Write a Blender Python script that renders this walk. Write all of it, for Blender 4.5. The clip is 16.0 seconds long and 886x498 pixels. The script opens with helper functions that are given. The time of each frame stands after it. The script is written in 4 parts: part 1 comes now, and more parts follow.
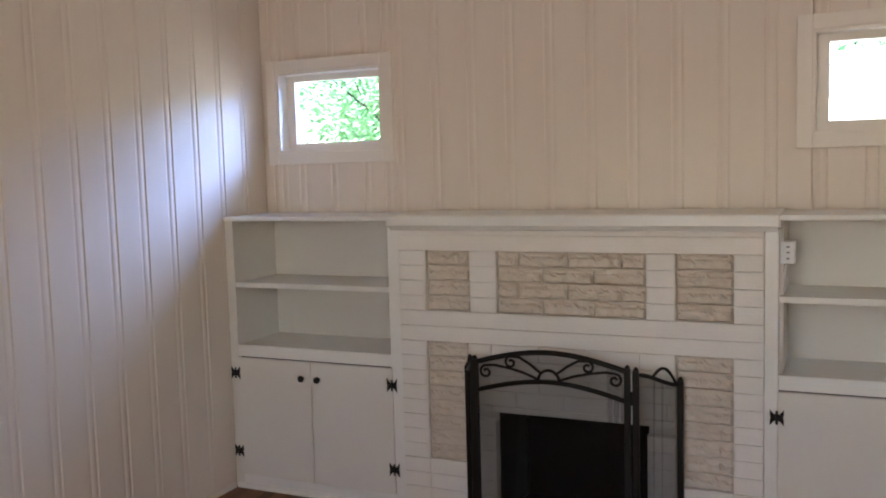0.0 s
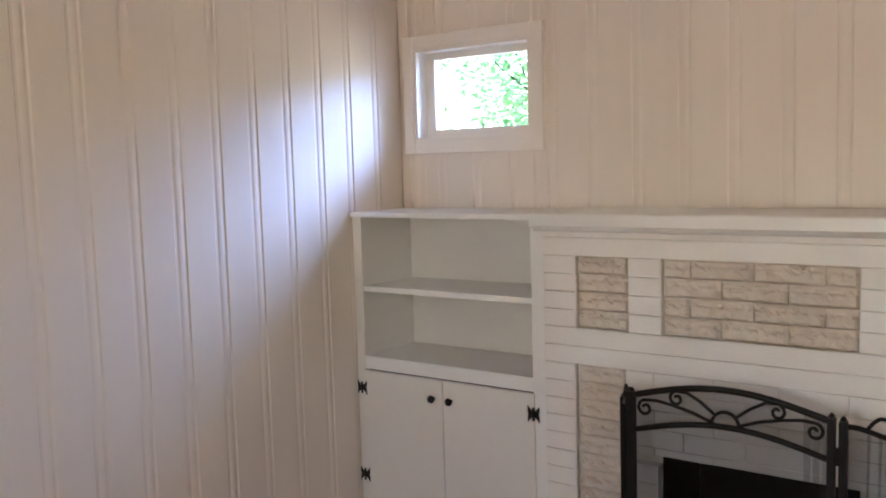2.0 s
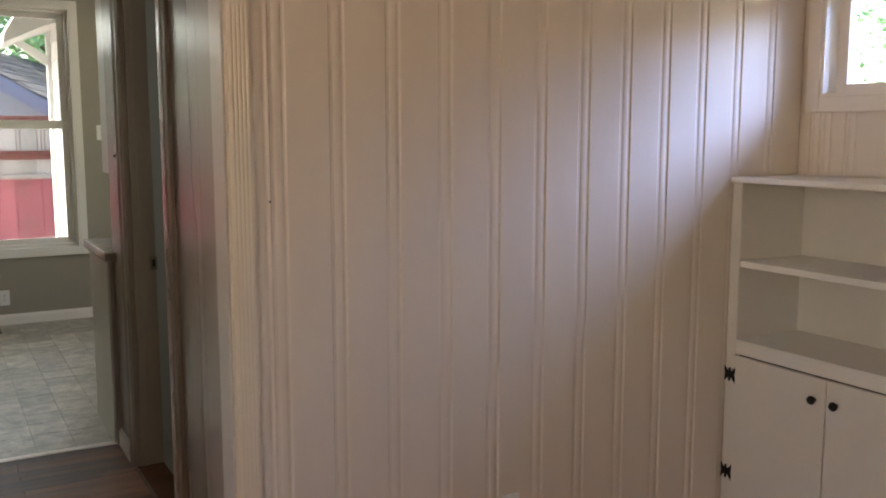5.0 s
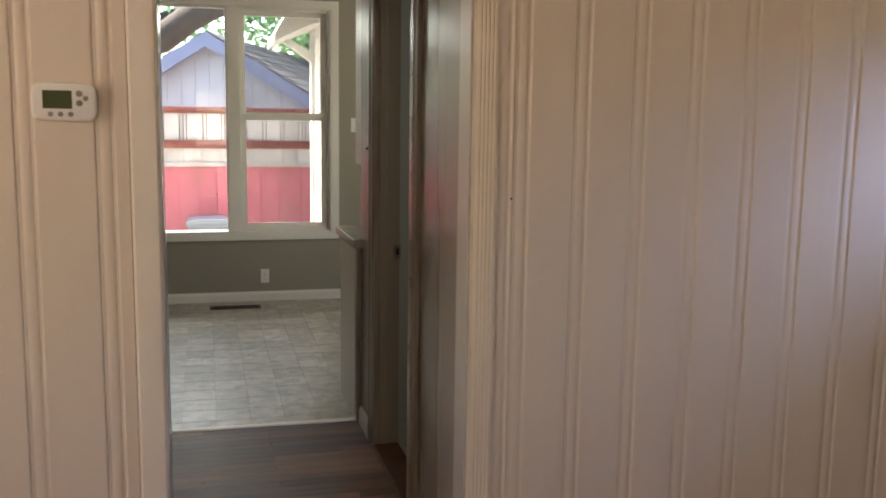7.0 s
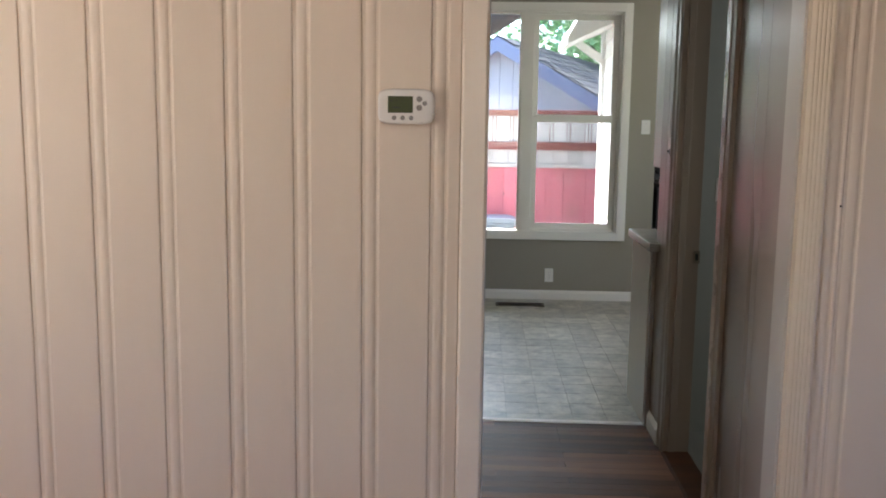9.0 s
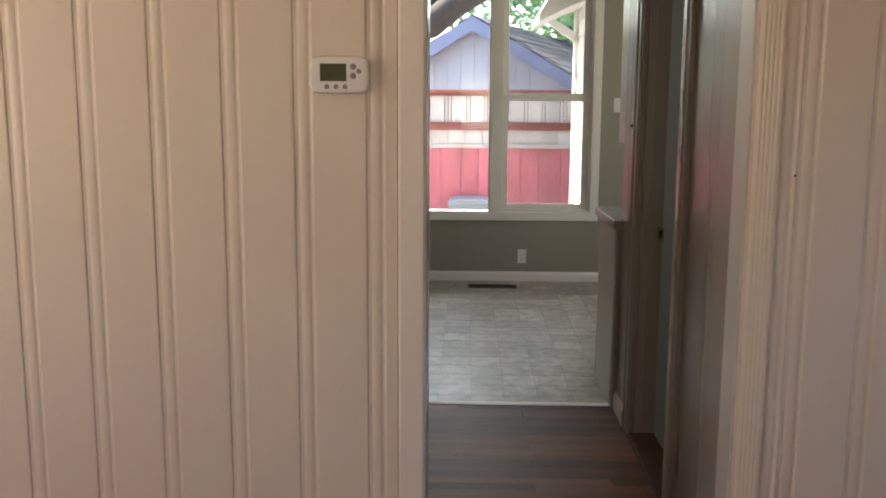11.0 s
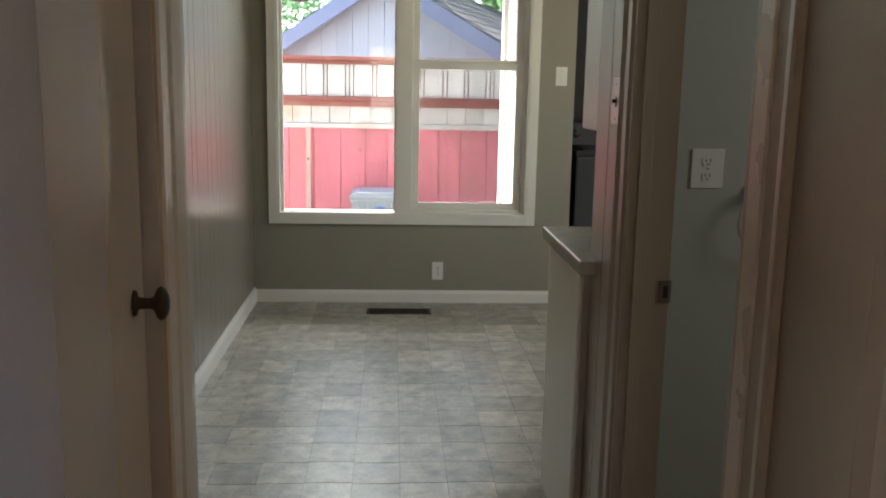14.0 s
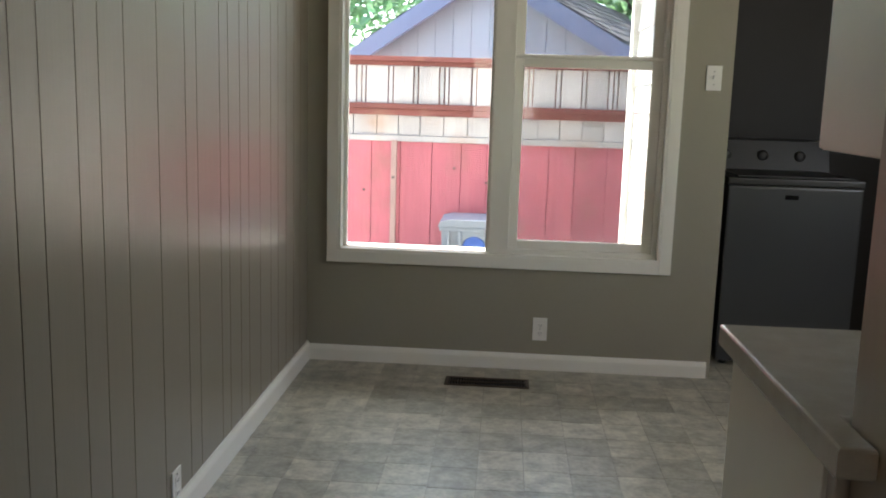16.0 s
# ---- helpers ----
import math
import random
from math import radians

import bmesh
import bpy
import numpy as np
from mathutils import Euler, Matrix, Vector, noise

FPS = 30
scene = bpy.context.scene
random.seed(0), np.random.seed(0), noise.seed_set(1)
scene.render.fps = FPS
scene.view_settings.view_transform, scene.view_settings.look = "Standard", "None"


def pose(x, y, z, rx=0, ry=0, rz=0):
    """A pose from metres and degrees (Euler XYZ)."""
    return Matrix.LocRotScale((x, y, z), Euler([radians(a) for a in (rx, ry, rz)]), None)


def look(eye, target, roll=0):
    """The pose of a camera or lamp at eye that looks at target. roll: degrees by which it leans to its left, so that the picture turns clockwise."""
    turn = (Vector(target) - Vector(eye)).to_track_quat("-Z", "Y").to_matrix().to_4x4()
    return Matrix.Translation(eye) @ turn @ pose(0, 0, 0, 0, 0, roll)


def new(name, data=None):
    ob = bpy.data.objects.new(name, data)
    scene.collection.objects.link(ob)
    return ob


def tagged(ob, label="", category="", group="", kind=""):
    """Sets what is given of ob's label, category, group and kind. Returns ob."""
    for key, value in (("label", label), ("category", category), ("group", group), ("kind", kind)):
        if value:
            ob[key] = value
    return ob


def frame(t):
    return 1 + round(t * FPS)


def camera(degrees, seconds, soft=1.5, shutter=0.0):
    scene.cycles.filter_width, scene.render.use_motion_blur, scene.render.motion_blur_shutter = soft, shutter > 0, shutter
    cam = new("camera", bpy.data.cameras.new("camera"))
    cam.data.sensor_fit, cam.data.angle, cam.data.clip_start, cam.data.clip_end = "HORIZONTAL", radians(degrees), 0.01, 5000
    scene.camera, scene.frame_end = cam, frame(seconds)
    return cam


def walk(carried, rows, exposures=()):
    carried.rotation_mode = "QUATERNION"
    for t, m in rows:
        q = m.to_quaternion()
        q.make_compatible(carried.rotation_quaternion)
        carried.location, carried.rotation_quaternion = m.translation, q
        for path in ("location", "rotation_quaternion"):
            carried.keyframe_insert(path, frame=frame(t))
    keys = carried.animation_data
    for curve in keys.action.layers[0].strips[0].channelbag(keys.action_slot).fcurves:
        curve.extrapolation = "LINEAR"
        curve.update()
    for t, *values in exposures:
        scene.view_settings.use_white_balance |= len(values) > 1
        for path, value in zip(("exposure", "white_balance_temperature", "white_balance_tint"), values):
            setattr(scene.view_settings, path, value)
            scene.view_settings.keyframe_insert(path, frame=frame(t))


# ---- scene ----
cam = camera(52.5, 16.0, 1.9)
PATH = [
    (0, (-0.38, -2.634, 1.476), (1.434, -1.813, 1.296), -1.6),
    (0.5, (-0.194, -2.656, 1.476), (1.55, -1.696, 1.283), -0.5),
    (1, (-0.042, -2.611, 1.466), (1.65, -1.564, 1.267), -0.7),
    (1.5, (0.119, -2.513, 1.465), (1.777, -1.412, 1.269), -1.6),
    (2, (0.207, -2.479, 1.465), (1.819, -1.31, 1.277), -1.7),
    (2.5, (0.321, -2.467, 1.451), (1.806, -1.142, 1.248), -0.9),
    (3, (0.387, -2.447, 1.455), (1.764, -1.017, 1.212), -0.1),
    (3.5, (0.433, -2.441, 1.446), (1.7, -0.916, 1.183), 0.1),
    (3.7, (0.451, -2.433, 1.444), (1.671, -0.869, 1.18), -0.0),
    (5.8, (0.44, -2.281, 1.436), (1.263, -0.477, 1.173), 0.4),
    (6, (0.455, -2.283, 1.441), (1.223, -0.455, 1.174), 0.5),
    (6.5, (0.457, -2.293, 1.453), (1.079, -0.411, 1.183), 0.6),
    (7, (0.438, -2.304, 1.448), (0.945, -0.389, 1.175), 0.8),
    (7.5, (0.409, -2.32, 1.449), (0.797, -0.378, 1.172), 0.8),
    (8, (0.38, -2.318, 1.452), (0.624, -0.353, 1.174), 1.0),
    (8.5, (0.355, -2.336, 1.45), (0.443, -0.358, 1.175), 1.1),
    (9, (0.32, -2.335, 1.45), (0.235, -0.356, 1.172), 0.8),
    (9.2, (0.309, -2.337, 1.45), (0.156, -0.362, 1.172), 0.8),
    (11.3, (0.441, -2.162, 1.411), (0.447, -0.188, 1.088), 0.1),
    (11.5, (0.431, -2.069, 1.412), (0.5, -0.098, 1.08), -0.1),
    (12, (0.435, -1.833, 1.413), (0.588, 0.13, 1.063), 0.1),
    (12.5, (0.499, -1.545, 1.42), (0.654, 0.419, 1.077), 1.1),
    (13, (0.526, -1.236, 1.395), (0.648, 0.732, 1.059), 1.1),
    (13.5, (0.517, -0.893, 1.4), (0.67, 1.07, 1.048), 0.5),
    (14, (0.592, -0.521, 1.369), (0.707, 1.443, 1.011), 1.1),
    (14.5, (0.621, -0.22, 1.362), (0.655, 1.746, 0.996), 0.9),
    (15, (0.642, 0.138, 1.341), (0.72, 2.103, 0.974), 0.0),
    (15.5, (0.675, 0.449, 1.322), (0.693, 2.414, 0.953), 1.4),
    (16, (0.687, 0.775, 1.312), (0.556, 2.743, 0.98), 1.7),
]
EXPOSURES = [
    (0, 3.02, 6000, 10), (1.5, 3.32, 6000, 10), (2.5, 3.35, 6050, 10), (3.7, 3.1, 6250, 11), (5.8, 2.75, 7350, 15),
    (8.5, 2.93, 6700, 15), (9, 2.98, 6150, 13), (11.5, 2.72, 6950, 16), (12.5, 2.8, 6900, 15), (13.5, 2.8, 6750, 13), (14.5, 3.1, 6850, 11), (16, 2.75, 6650, 12),
]
walk(cam, [(t, look(eye, target, roll)) for t, eye, target, roll in PATH], EXPOSURES)

# ---- world, sun, added daylight and fill lamps ----
SUN_EL, SUN_AZ = 54.0, 302.0          # degrees; azimuth clockwise from +y
world = bpy.data.worlds.new("world")
scene.world = world
world.use_nodes = True
wn = world.node_tree
sky = wn.nodes.new("ShaderNodeTexSky")
sky.sky_type = "NISHITA"
sky.sun_disc = False
sky.sun_elevation = radians(SUN_EL)
sky.sun_rotation = radians(SUN_AZ)
wn.links.new(sky.outputs[0], wn.nodes["Background"].inputs[0])
wn.nodes["Background"].inputs[1].default_value = 0.15

sun = bpy.data.lights.new("sun", "SUN")
sun.energy, sun.angle, sun.color = 4.8, radians(0.5), (1.0, 0.95, 0.87)
sun_ob = new("sun", sun)
sdir = Vector((math.sin(radians(SUN_AZ)) * math.cos(radians(SUN_EL)), math.cos(radians(SUN_AZ)) * math.cos(radians(SUN_EL)), math.sin(radians(SUN_EL))))
sun_ob.matrix_world = look(tuple(sdir * 30), (0, 0, 0))


def window_light(name, place, aim, w, h, watts, colour):
    """A rectangular area lamp that stands in for daylight or adds fill."""
    d = bpy.data.lights.new(name, "AREA")
    d.shape, d.size, d.size_y, d.energy, d.color = "RECTANGLE", w, h, watts, colour
    o = new(name, d)
    o.matrix_world = look(place, aim)
    return o


window_light("fill_light_west", (-2.52, -1.65, 1.52), (0.0, -1.65, 1.5), 1.25, 1.1, 2.6, (1.0, 0.69, 0.39))
window_light("fill_light_south", (0.6, -5.12, 1.5), (0.6, 0.0, 1.4), 0.95, 0.95, 0.8, (1.0, 0.70, 0.42))
sky_northeast = window_light("sky_lamp_northeast", (5.0, -1.12, 2.62), (3.35, -0.38, 1.75), 1.2, 1.0, 7.6, (0.35, 0.50, 1.0))
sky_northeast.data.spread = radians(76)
window_light("sky_lamp_kitchen", (0.6, 6.9, 2.6), (0.4, 4.2, 0.3), 1.6, 0.7, 7.0, (0.90, 0.97, 0.95))
window_light("fill_light_sink", (3.22, 3.6, 1.6), (0.5, 5.1, 1.1), 1.4, 1.0, 2.2, (1.0, 0.93, 0.78))
window_light("fill_light_bath", (2.6, 1.0, 1.7), (1.3, 1.3, 1.2), 0.6, 0.6, 0.5, (0.95, 1.0, 0.95))

# ---- materials ----


def mat(name, colour, rough=0.5, metal=0.0, vary=0.06, coarse=1.5, fine=60.0, bump=0.05, stretch=(1, 1, 1), per_object=0.0, dirt=None, dirt_amount=0.0, dirt_scale=3.3, rough_vary=0.06, spec=0.5):
    """A surface with variation at two scales, fine relief and, where it has it, dirt."""
    m = bpy.data.materials.new(name)
    m.use_nodes = True
    nt = m.node_tree
    n, l = nt.nodes, nt.links
    b = n["Principled BSDF"]
    geo = n.new("ShaderNodeNewGeometry")
    mp = n.new("ShaderNodeMapping")
    mp.inputs["Scale"].default_value = stretch
    l.new(geo.outputs["Position"], mp.inputs[0])
    big, small = n.new("ShaderNodeTexNoise"), n.new("ShaderNodeTexNoise")
    for tex, s, d in ((big, coarse, 4.0), (small, fine, 3.0)):
        tex.inputs["Scale"].default_value = s
        tex.inputs["Detail"].default_value = d
        l.new(mp.outputs[0], tex.inputs["Vector"])
    mix = n.new("ShaderNodeMix")
    mix.data_type = "RGBA"
    mix.inputs[6].default_value = (*[c * (1 - vary) for c in colour], 1)
    mix.inputs[7].default_value = (*[min(1.0, c * (1 + vary)) for c in colour], 1)
    add = n.new("ShaderNodeMath")
    add.operation = "MULTIPLY_ADD"
    add.inputs[1].default_value = 0.65
    l.new(big.outputs[0], add.inputs[0])
    sm = n.new("ShaderNodeMath")
    sm.operation = "MULTIPLY"
    sm.inputs[1].default_value = 0.35
    l.new(small.outputs[0], sm.inputs[0])
    l.new(sm.outputs[0], add.inputs[2])
    con = n.new("ShaderNodeMapRange")
    con.inputs["From Min"].default_value, con.inputs["From Max"].default_value = 0.3, 0.7
    l.new(add.outputs[0], con.inputs[0])
    l.new(con.outputs[0], mix.inputs[0])
    out = mix.outputs[2]
    if per_object:
        info = n.new("ShaderNodeObjectInfo")
        mr = n.new("ShaderNodeMapRange")
        mr.inputs["To Min"].default_value, mr.inputs["To Max"].default_value = 1 - per_object, 1 + per_object
        l.new(info.outputs["Random"], mr.inputs[0])
        mul = n.new("ShaderNodeMix")
        mul.data_type, mul.blend_type = "RGBA", "MULTIPLY"
        mul.inputs[0].default_value = 1.0
        l.new(out, mul.inputs[6])
        l.new(mr.outputs[0], mul.inputs[7])
        out = mul.outputs[2]
    if dirt:
        dn = n.new("ShaderNodeTexNoise")
        dn.inputs["Scale"].default_value, dn.inputs["Detail"].default_value = dirt_scale, 8.0
        l.new(geo.outputs["Position"], dn.inputs["Vector"])
        dr = n.new("ShaderNodeMapRange")
        dr.inputs["From Min"].default_value, dr.inputs["From Max"].default_value = 0.55, 0.75
        dr.inputs["To Max"].default_value = dirt_amount
        l.new(dn.outputs[0], dr.inputs[0])
        dm = n.new("ShaderNodeMix")
        dm.data_type = "RGBA"
        l.new(dr.outputs[0], dm.inputs[0])
        l.new(out, dm.inputs[6])
        dm.inputs[7].default_value = (*dirt, 1)
        out = dm.outputs[2]
    l.new(out, b.inputs["Base Color"])
    rr = n.new("ShaderNodeMapRange")
    rr.inputs["To Min"].default_value, rr.inputs["To Max"].default_value = max(0.02, rough - rough_vary), min(1.0, rough + rough_vary)
    l.new(big.outputs[0], rr.inputs[0])
    l.new(rr.outputs[0], b.inputs["Roughness"])
    b.inputs["Metallic"].default_value = metal
    b.inputs["Specular IOR Level"].default_value = spec
    bp = n.new("ShaderNodeBump")
    bp.inputs["Strength"].default_value = bump
    bp.inputs["Distance"].default_value = 0.01
    l.new(small.outputs[0], bp.inputs["Height"])
    l.new(bp.outputs[0], b.inputs["Normal"])
    return m


CREAM = mat("cream_panel_paint", (0.75, 0.655, 0.545), 0.46, vary=0.025, fine=25, bump=0.03, stretch=(1, 1, 0.15), per_object=0.012, dirt=(0.55, 0.47, 0.38), dirt_amount=0.06)
CREAM_TRIM = mat("cream_trim_paint", (0.80, 0.735, 0.64), 0.38, vary=0.02, fine=40, bump=0.03)
WHITE_TRIM = mat("white_trim_paint", (0.80, 0.78, 0.72), 0.32, vary=0.02, fine=40, bump=0.03, dirt=(0.5, 0.46, 0.4), dirt_amount=0.06)
CABINET = mat("cabinet_paint", (0.74, 0.70, 0.62), 0.36, vary=0.02, fine=30, bump=0.03, dirt=(0.5, 0.45, 0.38), dirt_amount=0.07)
BRICK_WHITE = mat("painted_brick", (0.80, 0.76, 0.69), 0.42, vary=0.03, coarse=6, fine=90, bump=0.16, per_object=0.02, dirt=(0.55, 0.5, 0.42), dirt_amount=0.07)
BRICK_BEIGE = mat("beige_rough_brick", (0.64, 0.565, 0.465), 0.6, vary=0.06, coarse=9, fine=80, bump=0.12, per_object=0.03)
MORTAR = mat("painted_mortar", (0.74, 0.69, 0.61), 0.55, vary=0.04, coarse=9, fine=120, bump=0.3)
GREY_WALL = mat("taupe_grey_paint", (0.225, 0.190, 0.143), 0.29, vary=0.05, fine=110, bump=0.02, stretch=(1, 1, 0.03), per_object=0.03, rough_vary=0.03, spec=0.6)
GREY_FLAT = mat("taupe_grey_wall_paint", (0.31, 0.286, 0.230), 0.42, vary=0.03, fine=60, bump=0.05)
BEIGE_LIT = mat("warm_beige_lit", (0.72, 0.61, 0.49), 0.32, vary=0.05, fine=45, bump=0.06, stretch=(1, 1, 0.08), per_object=0.03)
BEIGE_SHADED = mat("warm_beige_shaded", (0.36, 0.295, 0.23), 0.34, vary=0.05, fine=45, bump=0.06, stretch=(1, 1, 0.08), per_object=0.03)
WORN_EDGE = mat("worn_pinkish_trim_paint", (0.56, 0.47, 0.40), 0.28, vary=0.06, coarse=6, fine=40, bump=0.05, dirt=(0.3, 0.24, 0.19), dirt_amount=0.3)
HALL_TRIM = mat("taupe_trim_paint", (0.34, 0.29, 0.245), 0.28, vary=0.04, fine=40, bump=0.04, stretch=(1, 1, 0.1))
BATH_WALL = mat("pale_aqua_paint", (0.45, 0.46, 0.42), 0.5, vary=0.03, fine=70, bump=0.05)
CEILING = mat("ceiling_paint", (0.80, 0.77, 0.71), 0.7, vary=0.02, fine=80, bump=0.1)
ALCOVE_SHADE = mat("alcove_shade_black", (0.014, 0.012, 0.011), 0.6, vary=0.1, fine=60, bump=0.05)
OAK = mat("dark_oak_floor", (0.175, 0.072, 0.032), 0.45, vary=0.45, coarse=5, fine=70, bump=0.06, stretch=(0.22, 3.0, 1), per_object=0.45, spec=0.14)
VINYL = mat("grey_stone_vinyl", (0.385, 0.362, 0.295), 0.34, vary=0.46, coarse=13, fine=60, bump=0.06, per_object=0.22, dirt=(0.20, 0.185, 0.155), dirt_amount=0.75, dirt_scale=15)
VINYL_JOINT = mat("vinyl_joint", (0.27, 0.255, 0.21), 0.5, vary=0.1, fine=60)
BATH_FLOOR = mat("bath_floor_vinyl", (0.30, 0.29, 0.26), 0.4, vary=0.12, coarse=8, fine=60)
COUNTER = mat("grey_quartz_counter", (0.40, 0.37, 0.32), 0.22, vary=0.08, coarse=20, fine=220, bump=0.02)
BLACK_IRON = mat("black_iron", (0.012, 0.011, 0.010), 0.45, 0.6, vary=0.3, fine=120, bump=0.12)
SOOT_AND_SHADE = mat("soot_and_shade_black", (0.004, 0.004, 0.004), 0.95, vary=0.3, fine=60, bump=0.2, spec=0.1)
PLASTIC = mat("white_plastic", (0.80, 0.79, 0.76), 0.35, vary=0.015, fine=90, bump=0.01)
PLASTIC_GREY = mat("grey_plastic_button", (0.26, 0.25, 0.24), 0.5, vary=0.04)
LCD = mat("lcd_green", (0.075, 0.095, 0.045), 0.12, vary=0.05)
DARK_PLASTIC = mat("dark_plastic", (0.02, 0.02, 0.02), 0.4, vary=0.1)
NICKEL = mat("brushed_nickel", (0.30, 0.26, 0.21), 0.3, 1.0, vary=0.06, fine=150, bump=0.03)
CHROME = mat("chrome", (0.75, 0.76, 0.77), 0.08, 1.0, vary=0.02)
COPPER_PLATE = mat("brushed_steel_plate", (0.46, 0.40, 0.36), 0.34, 1.0, vary=0.05, fine=160, bump=0.03)
BRONZE = mat("bronze_register", (0.085, 0.062, 0.045), 0.45, 0.5, vary=0.15, fine=120, bump=0.05)
ALU = mat("aluminium_strip", (0.85, 0.83, 0.79), 0.42, 1.0, vary=0.06, fine=90, stretch=(0.1, 3, 1), bump=0.03)
WASHER_GREY = mat("graphite_enamel", (0.05, 0.052, 0.054), 0.35, vary=0.03, fine=90, bump=0.01)
SASH_DARK = mat("shadow_gap", (0.05, 0.045, 0.04), 0.8)
FENCE_RED = mat("red_stained_board", (0.43, 0.120, 0.152), 0.75, vary=0.22, coarse=3, fine=40, bump=0.2, stretch=(1, 1, 0.12), per_object=0.14, dirt=(0.20, 0.10, 0.08), dirt_amount=0.5)
FENCE_RAIL = mat("red_stained_rail", (0.17, 0.05, 0.042), 0.75, vary=0.2, coarse=4, fine=40, bump=0.2, stretch=(0.12, 1, 1), per_object=0.1, dirt=(0.36, 0.24, 0.16), dirt_amount=0.5)
FENCE_GREY = mat("weathered_board", (0.40, 0.38, 0.38), 0.8, vary=0.18, coarse=3, fine=40, bump=0.25, stretch=(1, 1, 0.12), per_object=0.16, dirt=(0.34, 0.20, 0.12), dirt_amount=0.55)
FENCE_POST = mat("weathered_post", (0.30, 0.20, 0.185), 0.8, vary=0.25, coarse=4, fine=40, bump=0.25, stretch=(1, 1, 0.12), dirt=(0.14, 0.09, 0.08), dirt_amount=0.5)
SIDING = mat("pale_blue_siding", (0.28, 0.335, 0.39), 0.65, vary=0.05, fine=40, bump=0.1, stretch=(1, 1, 0.12), per_object=0.04)
RAKE = mat("slate_blue_fascia", (0.15, 0.19, 0.29), 0.6, vary=0.05, fine=40, bump=0.1)
SHINGLE = mat("dark_shingle", (0.042, 0.041, 0.046), 0.9, vary=0.3, coarse=6, fine=60, bump=0.4, per_object=0.2)
OUT_WHITE = mat("white_exterior_paint", (0.68, 0.67, 0.64), 0.55, vary=0.03, fine=60, bump=0.06)
CONCRETE = mat("pale_concrete", (0.52, 0.50, 0.46), 0.85, vary=0.12, coarse=1.2, fine=50, bump=0.2)
BARK = mat("dark_bark", (0.030, 0.023, 0.019), 0.9, vary=0.4, coarse=5, fine=24, bump=0.9, stretch=(1, 1, 0.4))
LEAF = mat("green_leaf", (0.20, 0.38, 0.17), 0.5, vary=0.35, coarse=3, fine=20, bump=0.02)
BIN_GREY = mat("grey_bin_plastic", (0.17, 0.20, 0.25), 0.5, vary=0.05)
BIN_BLUE = mat("blue_bin_plastic", (0.03, 0.09, 0.35), 0.5, vary=0.05)


def glass_mat():
    m = bpy.data.materials.new("window_glass")
    m.use_nodes = True
    nt = m.node_tree
    n, l = nt.nodes, nt.links
    n.remove(n["Principled BSDF"])
    tr, gl, mx, fr = n.new("ShaderNodeBsdfTransparent"), n.new("ShaderNodeBsdfGlossy"), n.new("ShaderNodeMixShader"), n.new("ShaderNodeFresnel")
    tr.inputs[0].default_value = (0.96, 0.98, 0.97, 1)
    gl.inputs["Roughness"].default_value = 0.01
    fr.inputs[0].default_value = 1.35
    l.new(fr.outputs[0], mx.inputs[0])
    l.new(tr.outputs[0], mx.inputs[1])
    l.new(gl.outputs[0], mx.inputs[2])
    l.new(mx.outputs[0], n["Material Output"].inputs[0])
    return m


def mesh_mat(name, colour, least, most):
    """Woven wire, so fine that single wires do not show."""
    m = bpy.data.materials.new(name)
    m.use_nodes = True
    nt = m.node_tree
    n, l = nt.nodes, nt.links
    b = n["Principled BSDF"]
    b.inputs["Base Color"].default_value = (*colour, 1)
    b.inputs["Roughness"].default_value = 0.5
    tr, mx = n.new("ShaderNodeBsdfTransparent"), n.new("ShaderNodeMixShader")
    geo, wv = n.new("ShaderNodeNewGeometry"), n.new("ShaderNodeTexNoise")
    wv.inputs["Scale"].default_value = 220
    l.new(geo.outputs["Position"], wv.inputs["Vector"])
    mr = n.new("ShaderNodeMapRange")
    mr.inputs["To Min"].default_value, mr.inputs["To Max"].default_value = least, most
    l.new(wv.outputs[0], mr.inputs[0])
    l.new(mr.outputs[0], mx.inputs[0])
    l.new(tr.outputs[0], mx.inputs[1])
    l.new(b.outputs[0], mx.inputs[2])
    l.new(mx.outputs[0], n["Material Output"].inputs[0])
    return m


GLASS = glass_mat()
WIRE = mesh_mat("wire_mesh", (0.010, 0.009, 0.008), 0.25, 0.55)
SCREEN = mesh_mat("insect_screen", (0.10, 0.10, 0.11), 0.12, 0.26)

# ---- building helpers ----


def box(bm, x0, x1, y0, y1, z0, z1, bevel=0.0):
    vs = [bm.verts.new((x, y, z)) for x in (x0, x1) for y in (y0, y1) for z in (z0, z1)]
    fs = [bm.faces.new([vs[i] for i in f]) for f in ((0, 1, 3, 2), (4, 6, 7, 5), (0, 4, 5, 1), (2, 3, 7, 6), (0, 2, 6, 4), (1, 5, 7, 3))]
    if bevel:
        es = list({e for f in fs for e in f.edges})
        bmesh.ops.bevel(bm, geom=es, offset=bevel, segments=2, affect="EDGES", profile=0.6)
    return bm


def prism(bm, outline, lo, hi, axis="z"):
    """An outline of pairs, drawn out from lo to hi along an axis."""
    put = {"x": lambda a, b, c: (c, a, b), "y": lambda a, b, c: (a, c, b), "z": lambda a, b, c: (a, b, c)}[axis]
    rings = [[bm.verts.new(put(a, b, c)) for a, b in outline] for c in (lo, hi)]
    k = len(outline)
    for i in range(k):
        bm.faces.new((rings[0][i], rings[0][(i + 1) % k], rings[1][(i + 1) % k], rings[1][i]))
    bm.faces.new(rings[0][::-1])
    bm.faces.new(rings[1])
    bmesh.ops.recalc_face_normals(bm, faces=bm.faces)
    return bm


